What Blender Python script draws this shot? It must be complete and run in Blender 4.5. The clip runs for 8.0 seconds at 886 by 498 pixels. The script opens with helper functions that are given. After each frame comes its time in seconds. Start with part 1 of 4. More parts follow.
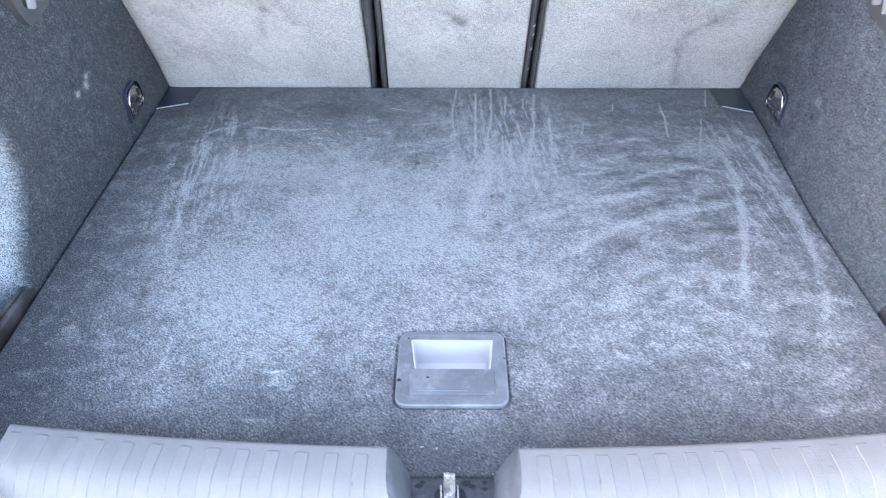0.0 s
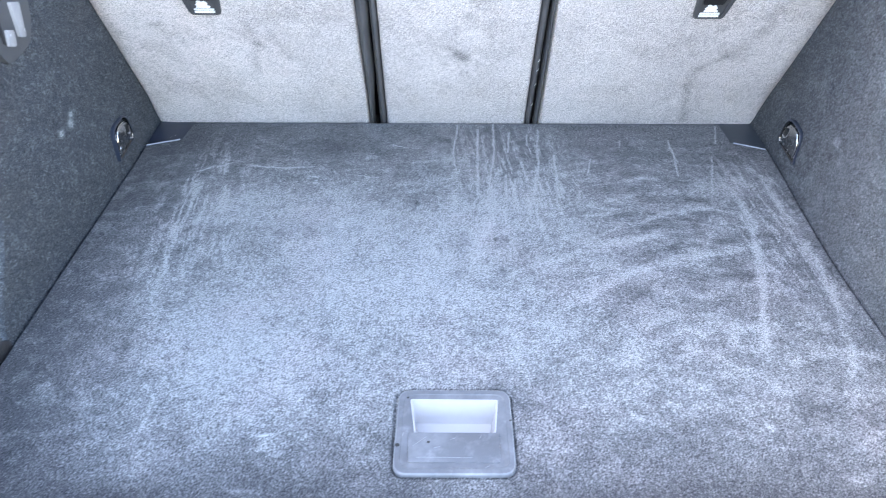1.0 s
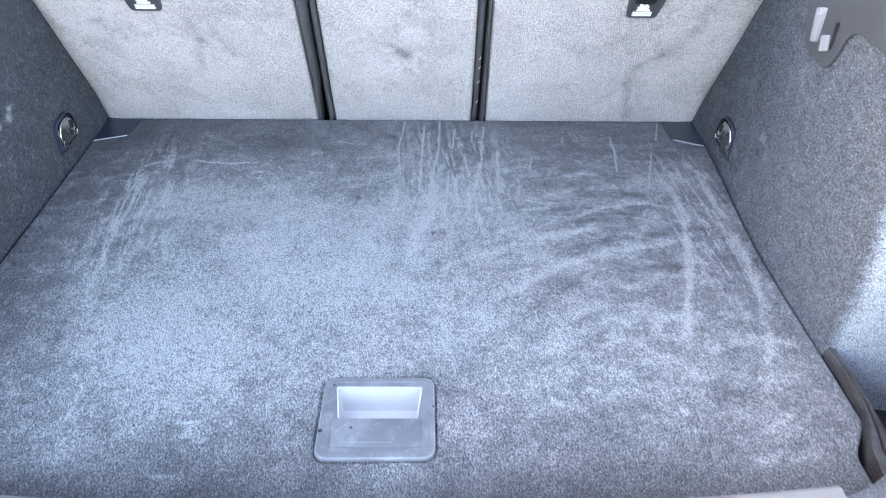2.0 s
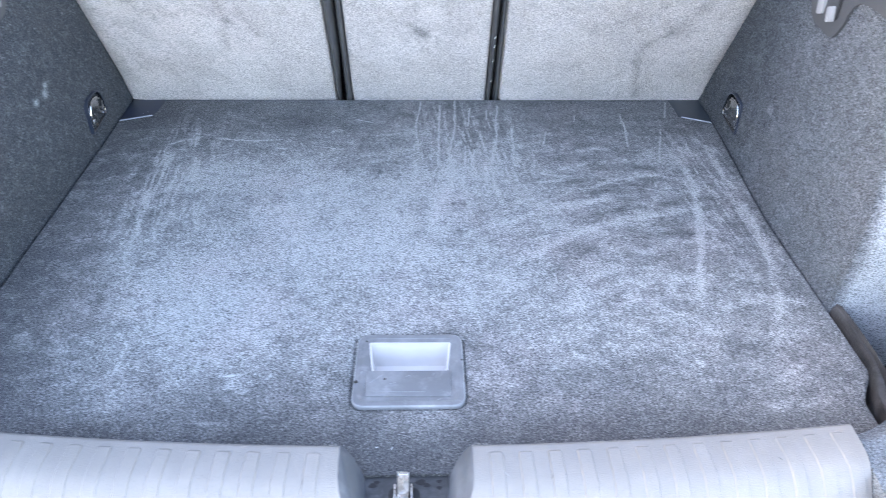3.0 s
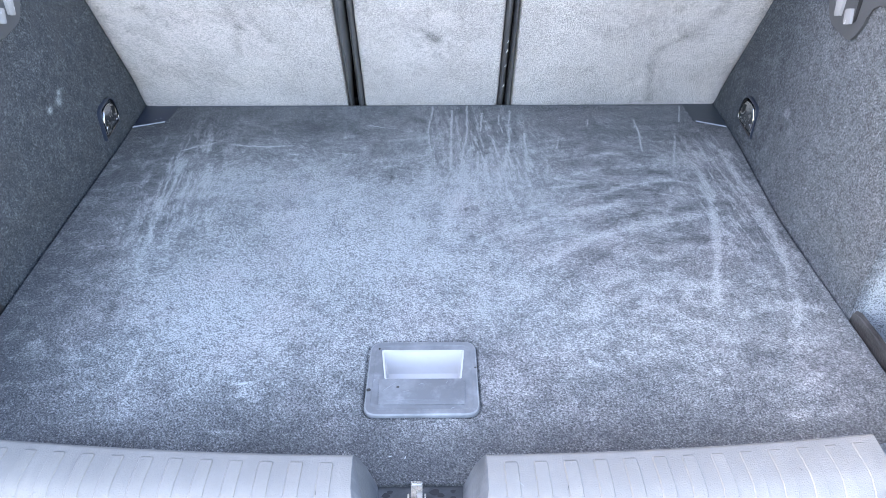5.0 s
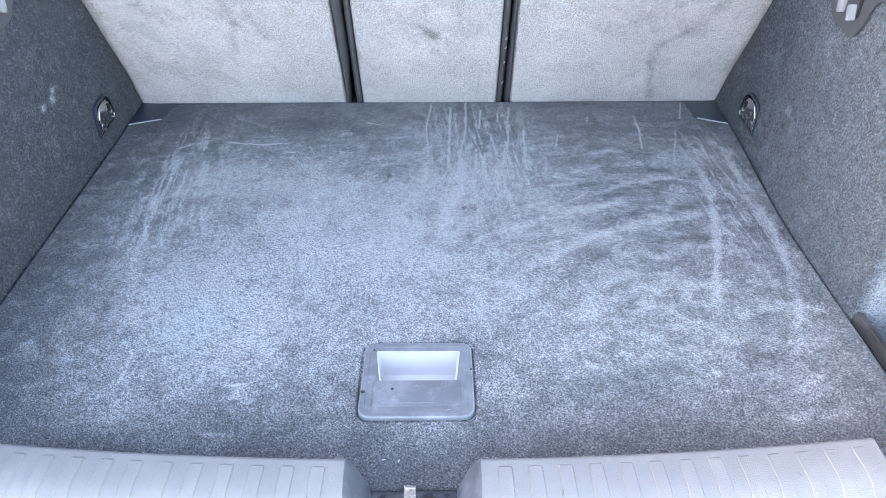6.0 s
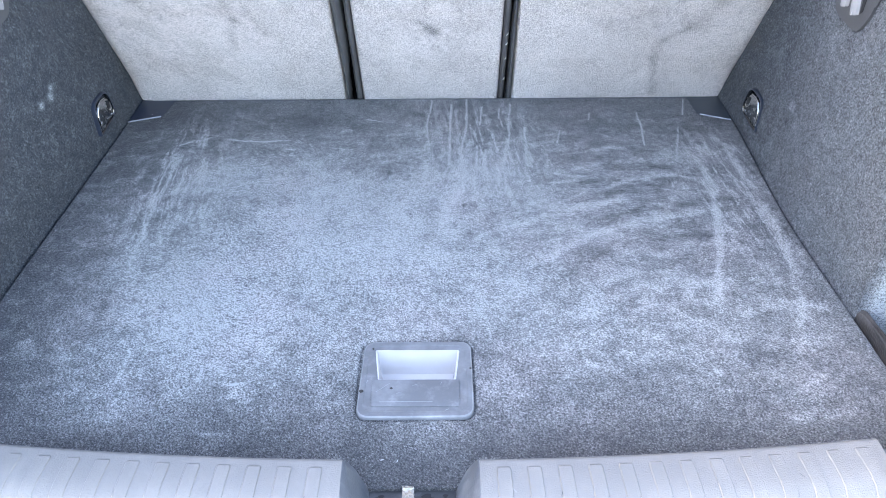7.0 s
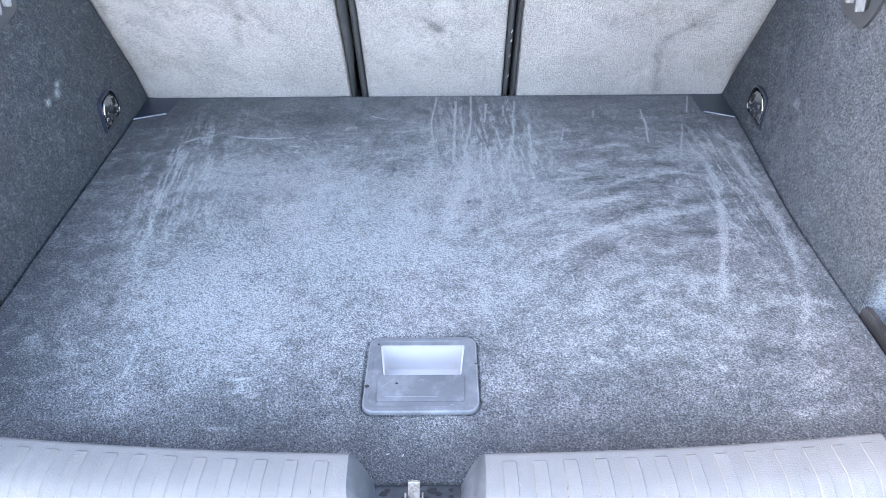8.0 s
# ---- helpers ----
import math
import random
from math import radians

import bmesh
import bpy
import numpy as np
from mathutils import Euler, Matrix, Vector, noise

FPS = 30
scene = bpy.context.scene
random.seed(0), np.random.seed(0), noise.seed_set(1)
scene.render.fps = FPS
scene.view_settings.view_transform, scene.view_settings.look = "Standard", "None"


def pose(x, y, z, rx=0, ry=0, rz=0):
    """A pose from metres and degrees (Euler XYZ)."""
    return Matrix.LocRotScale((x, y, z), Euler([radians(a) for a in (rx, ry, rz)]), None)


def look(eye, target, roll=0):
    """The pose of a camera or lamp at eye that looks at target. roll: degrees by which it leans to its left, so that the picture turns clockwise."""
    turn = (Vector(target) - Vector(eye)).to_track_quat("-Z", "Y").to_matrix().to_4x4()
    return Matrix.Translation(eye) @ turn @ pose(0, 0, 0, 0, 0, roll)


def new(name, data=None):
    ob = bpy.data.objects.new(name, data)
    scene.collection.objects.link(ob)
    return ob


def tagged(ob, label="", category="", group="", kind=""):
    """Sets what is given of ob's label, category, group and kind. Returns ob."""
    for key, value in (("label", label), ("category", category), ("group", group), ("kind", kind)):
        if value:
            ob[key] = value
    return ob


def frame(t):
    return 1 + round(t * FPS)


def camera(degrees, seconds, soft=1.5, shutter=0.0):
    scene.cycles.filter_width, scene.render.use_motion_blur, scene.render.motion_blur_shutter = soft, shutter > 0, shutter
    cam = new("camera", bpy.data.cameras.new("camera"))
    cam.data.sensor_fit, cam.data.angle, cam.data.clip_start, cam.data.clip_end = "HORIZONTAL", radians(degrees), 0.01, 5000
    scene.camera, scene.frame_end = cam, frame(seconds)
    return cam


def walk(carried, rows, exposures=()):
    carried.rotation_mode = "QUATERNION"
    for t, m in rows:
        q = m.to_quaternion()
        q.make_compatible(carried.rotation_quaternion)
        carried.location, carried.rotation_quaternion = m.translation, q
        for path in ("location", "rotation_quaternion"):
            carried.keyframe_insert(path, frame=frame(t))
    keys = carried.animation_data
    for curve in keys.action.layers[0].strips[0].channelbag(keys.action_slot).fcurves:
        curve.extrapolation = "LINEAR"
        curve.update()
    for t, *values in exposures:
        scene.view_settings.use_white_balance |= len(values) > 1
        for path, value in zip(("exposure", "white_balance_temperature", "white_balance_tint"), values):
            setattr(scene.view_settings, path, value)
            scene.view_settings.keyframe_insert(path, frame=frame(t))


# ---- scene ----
cam = camera(63.4, 8.0, 0.8, 0.6)
PATH = [
    (0, (-0.037, -1.142, 0.569), (-0.017, 0.408, -0.695), 0.5),
    (0.5, (-0.054, -1.119, 0.563), (-0.041, 0.453, -0.673), 0.5),
    (1, (-0.039, -1.086, 0.562), (-0.017, 0.503, -0.651), 0.6),
    (1.5, (0.0, -1.081, 0.562), (0.051, 0.519, -0.638), 1.1),
    (1.7, (0.02, -1.088, 0.566), (0.081, 0.506, -0.641), 1.4),
    (2.8, (0.005, -1.157, 0.551), (0.088, 0.435, -0.658), 1.4),
    (3, (-0.013, -1.16, 0.554), (0.064, 0.429, -0.657), 1.3),
    (3.5, (-0.033, -1.16, 0.556), (0.029, 0.434, -0.651), 1.0),
    (4, (-0.027, -1.163, 0.555), (0.026, 0.434, -0.648), 0.7),
    (4.5, (-0.02, -1.159, 0.553), (0.029, 0.44, -0.647), 0.6),
    (6, (-0.006, -1.143, 0.551), (0.03, 0.447, -0.663), 0.3),
    (6.5, (-0.002, -1.139, 0.549), (0.028, 0.448, -0.668), 0.2),
    (7, (-0.001, -1.137, 0.549), (0.024, 0.446, -0.673), 0.0),
    (7.5, (-0.003, -1.139, 0.55), (0.018, 0.442, -0.675), -0.1),
    (8, (-0.004, -1.141, 0.548), (0.014, 0.44, -0.676), -0.1),
]
walk(cam, [(t, look(eye, target, roll)) for t, eye, target, roll in PATH], [(0.0, 3.94, 7450, 16), (1.0, 4.06, 7450, 16), (1.7, 4.00, 7450, 16), (2.8, 3.93, 7450, 16), (3.5, 3.95, 7450, 16), (8.0, 3.94, 7450, 16)])

# ---- light: open shade under a bright sky, coming in through the open tailgate ----
world = bpy.data.worlds.new("sky")
world.use_nodes = True
scene.world = world
wn = world.node_tree
sky = wn.nodes.new("ShaderNodeTexSky")
sky.sky_type, sky.sun_disc = "NISHITA", False
sky.sun_elevation, sky.sun_rotation = radians(27), radians(-70)
sky.air_density, sky.dust_density, sky.ozone_density = 1.0, 1.2, 1.5
wn.links.new(sky.outputs["Color"], wn.nodes["Background"].inputs["Color"])
wn.nodes["Background"].inputs["Strength"].default_value = 0.15
sun = new("sun", bpy.data.lights.new("sun", "SUN"))
sun.data.energy, sun.data.angle, sun.data.color = 2.5, radians(0.5), (1.0, 0.94, 0.86)
sun.matrix_world = look((-3.689, 1.343, 2.0), (0, 0, 0))


# ---- materials ----
class Nodes:
    """A new material with a Principled surface, and short ways to add nodes."""

    def __init__(self, name, rough=0.6, metal=0.0):
        self.mat = bpy.data.materials.new(name)
        self.mat.use_nodes = True
        self.tree = self.mat.node_tree
        self.bsdf = self.tree.nodes["Principled BSDF"]
        self.bsdf.inputs["Roughness"].default_value = rough
        self.bsdf.inputs["Metallic"].default_value = metal
        self.coord = self.tree.nodes.new("ShaderNodeNewGeometry").outputs["Position"]

    def put(self, value, socket):
        if isinstance(value, bpy.types.NodeSocket):
            self.tree.links.new(value, socket)
        elif isinstance(value, (tuple, list)) and len(value) == 3 and socket.type == "RGBA":
            socket.default_value = (*value, 1)
        else:
            socket.default_value = value

    def noise(self, scale, detail=2.0, rough=0.5, stretch=(1, 1, 1), turn=(0, 0, 0)):
        mapping = self.tree.nodes.new("ShaderNodeMapping")
        mapping.vector_type = "TEXTURE"
        mapping.inputs["Scale"].default_value = [1 / s for s in stretch]
        mapping.inputs["Rotation"].default_value = [radians(a) for a in turn]
        self.tree.links.new(self.coord, mapping.inputs["Vector"])
        n = self.tree.nodes.new("ShaderNodeTexNoise")
        n.inputs["Scale"].default_value, n.inputs["Detail"].default_value, n.inputs["Roughness"].default_value = scale, detail, rough
        self.tree.links.new(mapping.outputs["Vector"], n.inputs["Vector"])
        return n.outputs["Fac"]

    def ramp(self, value, low, high, to_low=0.0, to_high=1.0):
        n = self.tree.nodes.new("ShaderNodeMapRange")
        n.interpolation_type = "SMOOTHSTEP"
        for key, v in (("Value", value), ("From Min", low), ("From Max", high), ("To Min", to_low), ("To Max", to_high)):
            self.put(v, n.inputs[key])
        return n.outputs["Result"]

    def math(self, op, a, b=0.0, clamp=False):
        n = self.tree.nodes.new("ShaderNodeMath")
        n.operation, n.use_clamp = op, clamp
        self.put(a, n.inputs[0]), self.put(b, n.inputs[1])
        return n.outputs[0]

    def mix(self, fac, a, b):
        n = self.tree.nodes.new("ShaderNodeMix")
        n.data_type = "RGBA"
        self.put(fac, n.inputs["Factor"]), self.put(a, n.inputs["A"]), self.put(b, n.inputs["B"])
        return n.outputs["Result"]

    def attribute(self, name):
        n = self.tree.nodes.new("ShaderNodeAttribute")
        n.attribute_name = name
        return n.outputs["Fac"]

    def bump(self, height, distance, strength=1.0):
        n = self.tree.nodes.new("ShaderNodeBump")
        n.inputs["Distance"].default_value, n.inputs["Strength"].default_value = distance, strength
        self.put(height, n.inputs["Height"])
        self.put(n.outputs["Normal"], self.bsdf.inputs["Normal"])

    def colour(self, value):
        self.put(value, self.bsdf.inputs["Base Color"])

    def rough(self, value):
        self.put(value, self.bsdf.inputs["Roughness"])


def carpet(name, deep, pile, dust_and_light, stain_and_shade=(0.05, 0.05, 0.055), lift=1.0, close=1.0):
    """Needle-felt carpet: mixed dark and light fibres, with dust, dark stains and some painted light and shade laid on
    by two attributes of the mesh.
    """
    m = Nodes(name, 0.95)
    fine = m.noise(1200 * close, 1.0, 0.5)
    one = m.noise(880 * close, 1.0, 0.5, (1.0, 0.46, 0.6), (25, 20, 35))
    two = m.noise(880 * close, 1.0, 0.5, (0.46, 1.0, 0.6), (-20, 35, 20))
    clump = m.noise(420 * close, 1.0, 0.5)
    grain = m.math("ADD", m.math("ADD", m.math("MULTIPLY", one, 0.27), m.math("MULTIPLY", two, 0.27)), m.math("ADD", m.math("MULTIPLY", fine, 0.26), m.math("MULTIPLY", clump, 0.21)))
    speck = m.ramp(grain, 0.42, 0.58)
    fibres = m.mix(speck, deep, pile)
    fibres = m.mix(m.ramp(grain, 0.57, 0.66, 0.0, 0.7), fibres, dust_and_light)
    cloud = m.ramp(m.noise(9, 5.0, 0.6), 0.3, 0.75, 0.83, 1.15)
    fibres = m.mix(m.math("SUBTRACT", 1.15, cloud, True), fibres, deep)
    laid = m.attribute("dust_and_light")
    caught = m.math("MULTIPLY", laid, m.ramp(grain, 0.42, 0.58, 0.30, 1.37), True)
    warm = m.mix(m.ramp(m.noise(6, 4.0, 0.6), 0.45, 0.65), dust_and_light, (dust_and_light[0] * 1.03, dust_and_light[1] * 0.98, dust_and_light[2] * 0.985))
    base = m.mix(caught, fibres, warm)
    base = m.mix(m.math("MULTIPLY", m.attribute("stain_and_shade"), m.ramp(grain, 0.35, 0.65, 1.0, 0.5), True), base, stain_and_shade)
    m.colour(base)
    m.bsdf.inputs["Sheen Weight"].default_value = 0.12
    m.bsdf.inputs["Sheen Roughness"].default_value = 0.6
    m.bsdf.inputs["Specular IOR Level"].default_value = 0.15
    m.bump(grain, 0.006 * lift, 1.0)
    return m.mat


def plastic(name, colour, worn, rough=0.5, grain=900.0, depth=0.00025, wear=0.5, scuff=(1, 1, 1)):
    """Moulded plastic with a fine leather grain, dull scuffs and a dusty bloom."""
    m = Nodes(name, rough)
    bloom = m.ramp(m.noise(22, 5.0, 0.65), 0.42, 0.72)
    rub = m.ramp(m.noise(60, 4.0, 0.7, scuff), 0.52, 0.75)
    both = m.math("MULTIPLY", m.math("ADD", m.math("MULTIPLY", bloom, 0.6), m.math("MULTIPLY", rub, 0.5)), wear, True)
    m.colour(m.mix(both, colour, worn))
    m.rough(m.ramp(both, 0.0, 1.0, rough, min(1.0, rough + 0.25)))
    m.bump(m.noise(grain, 2.0), depth, 0.6)
    return m.mat


def metal(name, colour, rough):
    m = Nodes(name, rough, 1.0)
    m.colour(m.mix(m.ramp(m.noise(300, 3.0), 0.4, 0.7), colour, tuple(c * 0.75 for c in colour)))
    m.rough(m.ramp(m.noise(120, 3.0), 0.3, 0.7, rough * 0.7, rough * 1.5))
    return m.mat


FLOOR_CARPET = carpet("floor_carpet", (0.014, 0.015, 0.017), (0.070, 0.072, 0.077), (0.525, 0.520, 0.505), close=1.16)
WALL_CARPET = carpet("wall_carpet", (0.006, 0.009, 0.0135), (0.055, 0.067, 0.087), (0.465, 0.505, 0.54), lift=1.4, close=1.25)
SEAT_CARPET = carpet("seat_carpet", (0.41, 0.378, 0.38), (0.87, 0.81, 0.81), (0.86, 0.80, 0.80), (0.115, 0.11, 0.115), 1.2)
SILL_PLASTIC = plastic("sill_plastic", (0.175, 0.161, 0.149), (0.225, 0.207, 0.192), 0.42, 820, 0.0007, 0.7, (1, 0.2, 1))
CHIP_PLASTIC = plastic("chip_plastic", (0.21, 0.203, 0.195), (0.28, 0.275, 0.27), 0.8)
# scuffed sill plastic for the notch sides, darkened to carry their shade
SHADED_FLANK_PLASTIC = plastic("shaded_flank_plastic", (0.085, 0.090, 0.100), (0.21, 0.215, 0.23), 0.4, 600, 0.0003, 0.8, (0.4, 1, 0.2))
TRAY_PLASTIC = plastic("tray_plastic", (0.030, 0.031, 0.034), (0.16, 0.163, 0.168), 0.55, 500, 0.0006, 0.9)
PLATE_PLASTIC = plastic("plate_plastic", (0.125, 0.126, 0.131), (0.29, 0.29, 0.295), 0.36, 1000, 0.0002, 0.8)
RIM_PLASTIC = plastic("rim_plastic", (0.19, 0.192, 0.197), (0.42, 0.42, 0.42), 0.30, 1000, 0.0001, 0.9)
# pale base colour stands in for light caught by the recess's slopes
LIT_CUP_PLASTIC = plastic("lit_cup_plastic", (0.45, 0.428, 0.424), (0.52, 0.50, 0.495), 0.3, 1000, 0.0001)
DARK_PLASTIC = plastic("dark_plastic", (0.020, 0.026, 0.042), (0.035, 0.042, 0.06), 0.3, 800, 0.0001)
SLATE_PLASTIC = plastic("slate_plastic", (0.036, 0.044, 0.052), (0.055, 0.064, 0.072), 0.35, 800, 0.0001)
RAIL_PLASTIC = plastic("rail_plastic", (0.022, 0.020, 0.020), (0.11, 0.104, 0.104), 0.40, 420, 0.0012, 0.9, (3, 0.15, 1))
TRIM_PLASTIC = plastic("trim_plastic", (0.055, 0.056, 0.06), (0.10, 0.10, 0.105), 0.5, 900, 0.0002)
STRIP_PLASTIC = plastic("strip_plastic", (0.075, 0.075, 0.080), (0.15, 0.15, 0.155), 0.45, 800, 0.0002)
BLACK = plastic("plain_black", (0.006, 0.006, 0.007), (0.02, 0.02, 0.02), 0.6)
HOOK_PLASTIC = plastic("hook_plastic", (0.27, 0.265, 0.27), (0.40, 0.40, 0.40), 0.25)
WHITE_PRINT = plastic("white_print", (0.78, 0.78, 0.78), (0.7, 0.7, 0.7), 0.5)
CHROME = metal("dark_chrome", (0.52, 0.51, 0.50), 0.20)
LIP_PLASTIC = plastic("lip_plastic", (0.17, 0.18, 0.21), (0.36, 0.36, 0.38), 0.25)
LINER = plastic("liner", (0.30, 0.30, 0.30), (0.34, 0.34, 0.34), 0.9)
SCRATCH = plastic("scratch_mark", (0.24, 0.242, 0.25), (0.36, 0.36, 0.36), 0.5)
FLUFF = plastic("pale_fluff", (0.42, 0.42, 0.42), (0.55, 0.55, 0.55), 0.95, 400, 0.001)
CRUMB = plastic("crumb", (0.03, 0.028, 0.025), (0.06, 0.05, 0.045), 0.9)


def ground_surface(name, dark, light):
    m = Nodes(name, 0.9)
    m.colour(m.mix(m.ramp(m.noise(160, 3.0), 0.35, 0.7), dark, light))
    m.bump(m.noise(200, 3.0), 0.004)
    return m.mat


# assumed grey for the unseen ground, set by the light it bounces in
BOUNCE_GROUND = ground_surface("bounce_ground", (0.20, 0.198, 0.20), (0.29, 0.287, 0.288))


# ---- building ----
def part(name, bm, material, parent=None, label="", smooth=35.0):
    """Links a bmesh as one mesh object, under a thing or a part where one is given."""
    bmesh.ops.recalc_face_normals(bm, faces=bm.faces)
    me = bpy.data.meshes.new(name)
    bm.to_mesh(me)
    bm.free()
    if smooth:
        me.shade_smooth()
        me.set_sharp_from_angle(angle=radians(smooth))
    me.materials.append(material)
    ob = new(name, me)
    if parent:
        ob.parent = parent
    return tagged(ob, label)


def empty(name, label, category, group="", kind="", place=None):
    ob = new(name)
    ob.empty_display_size = 0.02
    if place:
        ob.matrix_world = place
    return tagged(ob, label, category, group, kind)


def rounded(points, radius, steps=4):
    """A closed outline with its corners rounded; radius may be one number or one for each corner."""
    out, n = [], len(points)
    for i, p in enumerate(points):
        p, a, b = Vector(p), Vector(points[i - 1]), Vector(points[(i + 1) % n])
        r = radius[i] if isinstance(radius, (tuple, list)) else radius
        da, db = (a - p), (b - p)
        r = min(r, da.length * 0.49, db.length * 0.49)
        if r < 1e-5:
            out.append(p)
            continue
        s, e = p + da.normalized() * r, p + db.normalized() * r
        for k in range(steps + 1):
            t = k / steps
            out.append(s * (1 - t) ** 2 + p * 2 * t * (1 - t) + e * t * t)
    return out


def prism(outline, low, high, axis="z", bevel=0.0, flip=1):
    """A bmesh: an outline of (a, b) pushed from low to high along an axis. For x the outline is (y, z)."""
    bm = bmesh.new()

    def at(a, b, h):
        return {"z": (a, b, h), "x": (h * flip, a, b), "y": (a, h, b)}[axis]

    lower = [bm.verts.new(at(p[0], p[1], low)) for p in outline]
    upper = [bm.verts.new(at(p[0], p[1], high)) for p in outline]
    n = len(outline)
    bm.faces.new(lower)
    top = bm.faces.new(upper)
    for i in range(n):
        bm.faces.new((lower[i], lower[(i + 1) % n], upper[(i + 1) % n], upper[i]))
    if bevel:
        bmesh.ops.bevel(bm, geom=list(top.edges), offset=bevel, segments=2, affect="EDGES", profile=0.6)
    return bm


def rings(loops, close_last=True):
    """A bmesh through closed loops of equal length, one after the other."""
    bm = bmesh.new()
    made = [[bm.verts.new(p) for p in loop] for loop in loops]
    for a, b in zip(made, made[1:]):
        for i in range(len(a)):
            j = (i + 1) % len(a)
            bm.faces.new((a[i], a[j], b[j], b[i]))
    if close_last:
        bm.faces.new(made[-1])
    return bm


def tube(path, radius, sides=10, squash=1.0):
    """A bmesh: a round bar along a path, closed at its ends."""
    pts = [Vector(p) for p in path]
    bm, made, side = bmesh.new(), [], None
    for i, p in enumerate(pts):
        along = (pts[min(i + 1, len(pts) - 1)] - pts[max(i - 1, 0)]).normalized()
        if side is None:
            side = along.orthogonal().normalized()
        side = (side - along * side.dot(along)).normalized()
        up = side.cross(along).normalized()
        made.append([bm.verts.new(p + side * math.cos(2 * math.pi * k / sides) * radius + up * math.sin(2 * math.pi * k / sides) * radius * squash) for k in range(sides)])
    for a, b in zip(made, made[1:]):
        for k in range(sides):
            j = (k + 1) % sides
            bm.faces.new((a[k], a[j], b[j], b[k]))
    bm.faces.new(made[0]), bm.faces.new(made[-1])
    return bm


def smoothstep(a, b, v):
    t = np.clip((v - a) / (b - a), 0, 1)
    return t * t * (3 - 2 * t)


rng = np.random.default_rng(11)
LATTICE = rng.random((256, 256))


def value_noise(x, y):
    xi, yi = np.floor(x).astype(int), np.floor(y).astype(int)
    fx, fy = x - xi, y - yi
    fx, fy = fx * fx * (3 - 2 * fx), fy * fy * (3 - 2 * fy)
    a, b = LATTICE[xi % 256, yi % 256], LATTICE[(xi + 1) % 256, yi % 256]
    c, d = LATTICE[xi % 256, (yi + 1) % 256], LATTICE[(xi + 1) % 256, (yi + 1) % 256]
    return a * (1 - fx) * (1 - fy) + b * fx * (1 - fy) + c * (1 - fx) * fy + d * fx * fy


def clouds(x, y, scale, octaves=4, seed=0.0, gain=0.55):
    total, weight, amount = 0.0, 0.0, 1.0
    for k in range(octaves):
        total = total + amount * value_noise(x * scale * 2 ** k + 17.3 * k + seed, y * scale * 2 ** k + 9.1 * k + 2.7 * seed)
        weight += amount
        amount *= gain
    return total / weight


def tufts(shape):
    """Uneven pile: a small random rise at each corner of a sheet."""
    return rng.random(shape) - 0.5


def stroke(x, y, chain, width):
    """How strongly a rubbed line through the chain's places marks the spot, 1 on the line."""
    best = np.full(x.shape, 9.0)
    for (ax, ay), (bx, by) in zip(chain, chain[1:]):
        dx, dy = bx - ax, by - ay
        t = np.clip(((x - ax) * dx + (y - ay) * dy) / (dx * dx + dy * dy), 0, 1)
        best = np.minimum(best, np.hypot(x - ax - t * dx, y - ay - t * dy))
    return np.exp(-(best / width) ** 2)


def sheet(name, xs, ys, zs, material, attributes, keep=None, skirt=None, parent=None, label=""):
    """A fine sheet from arrays of rows and columns, with named values at its corners; skirt: an offset by which its rim is pulled to give it thickness."""
    rows, cols = xs.shape
    verts = np.stack([xs, ys, zs], -1).reshape(-1, 3)
    index = np.arange(rows * cols).reshape(rows, cols)
    quads = np.stack([index[:-1, :-1], index[:-1, 1:], index[1:, 1:], index[1:, :-1]], -1).reshape(-1, 4)
    if keep is not None:
        quads = quads[keep.reshape(-1)]
    faces = quads
    values = {k: np.asarray(v, dtype=float).reshape(-1) for k, v in attributes.items()}
    if skirt is not None:
        edges = np.concatenate([quads[:, [i, (i + 1) % 4]] for i in range(4)])
        key = np.sort(edges, 1)
        _, first, count = np.unique(key[:, 0] * len(verts) + key[:, 1], return_index=True, return_counts=True)
        rim = edges[first[count == 1]]
        used = np.unique(rim)
        below = {int(v): len(verts) + i for i, v in enumerate(used)}
        extra = np.array([[a, below[int(a)], below[int(b)], b] for a, b in rim])
        verts = np.concatenate([verts, verts[used] + np.array(skirt)])
        values = {k: np.concatenate([v, v[used] * 0]) for k, v in values.items()}
        faces = np.concatenate([quads, extra])
    me = bpy.data.meshes.new(name)
    me.from_pydata(verts.tolist(), [], faces.tolist())
    me.shade_smooth()
    me.set_sharp_from_angle(angle=radians(50))
    for k, v in values.items():
        me.attributes.new(k, "FLOAT", "POINT").data.foreach_set("value", v.astype(np.float32))
    me.materials.append(material)
    ob = new(name, me)
    if parent:
        ob.parent = parent
    return tagged(ob, label)


# ---- shape of the load space ----
LEAN = radians(29)          # the seat backs lean towards the tailgate


def left_edge(y):
    return -0.4965 - 0.003 * smoothstep(-0.1, -0.5, y)


def right_edge(y):
    out = 0.491 - 0.025 * smoothstep(-0.02, -0.42, y)
    return out - 0.026 * smoothstep(-0.645, -0.70, y)


def sill_back(x):
    return -0.7700 + 0.136 * (x - 0.03) ** 2


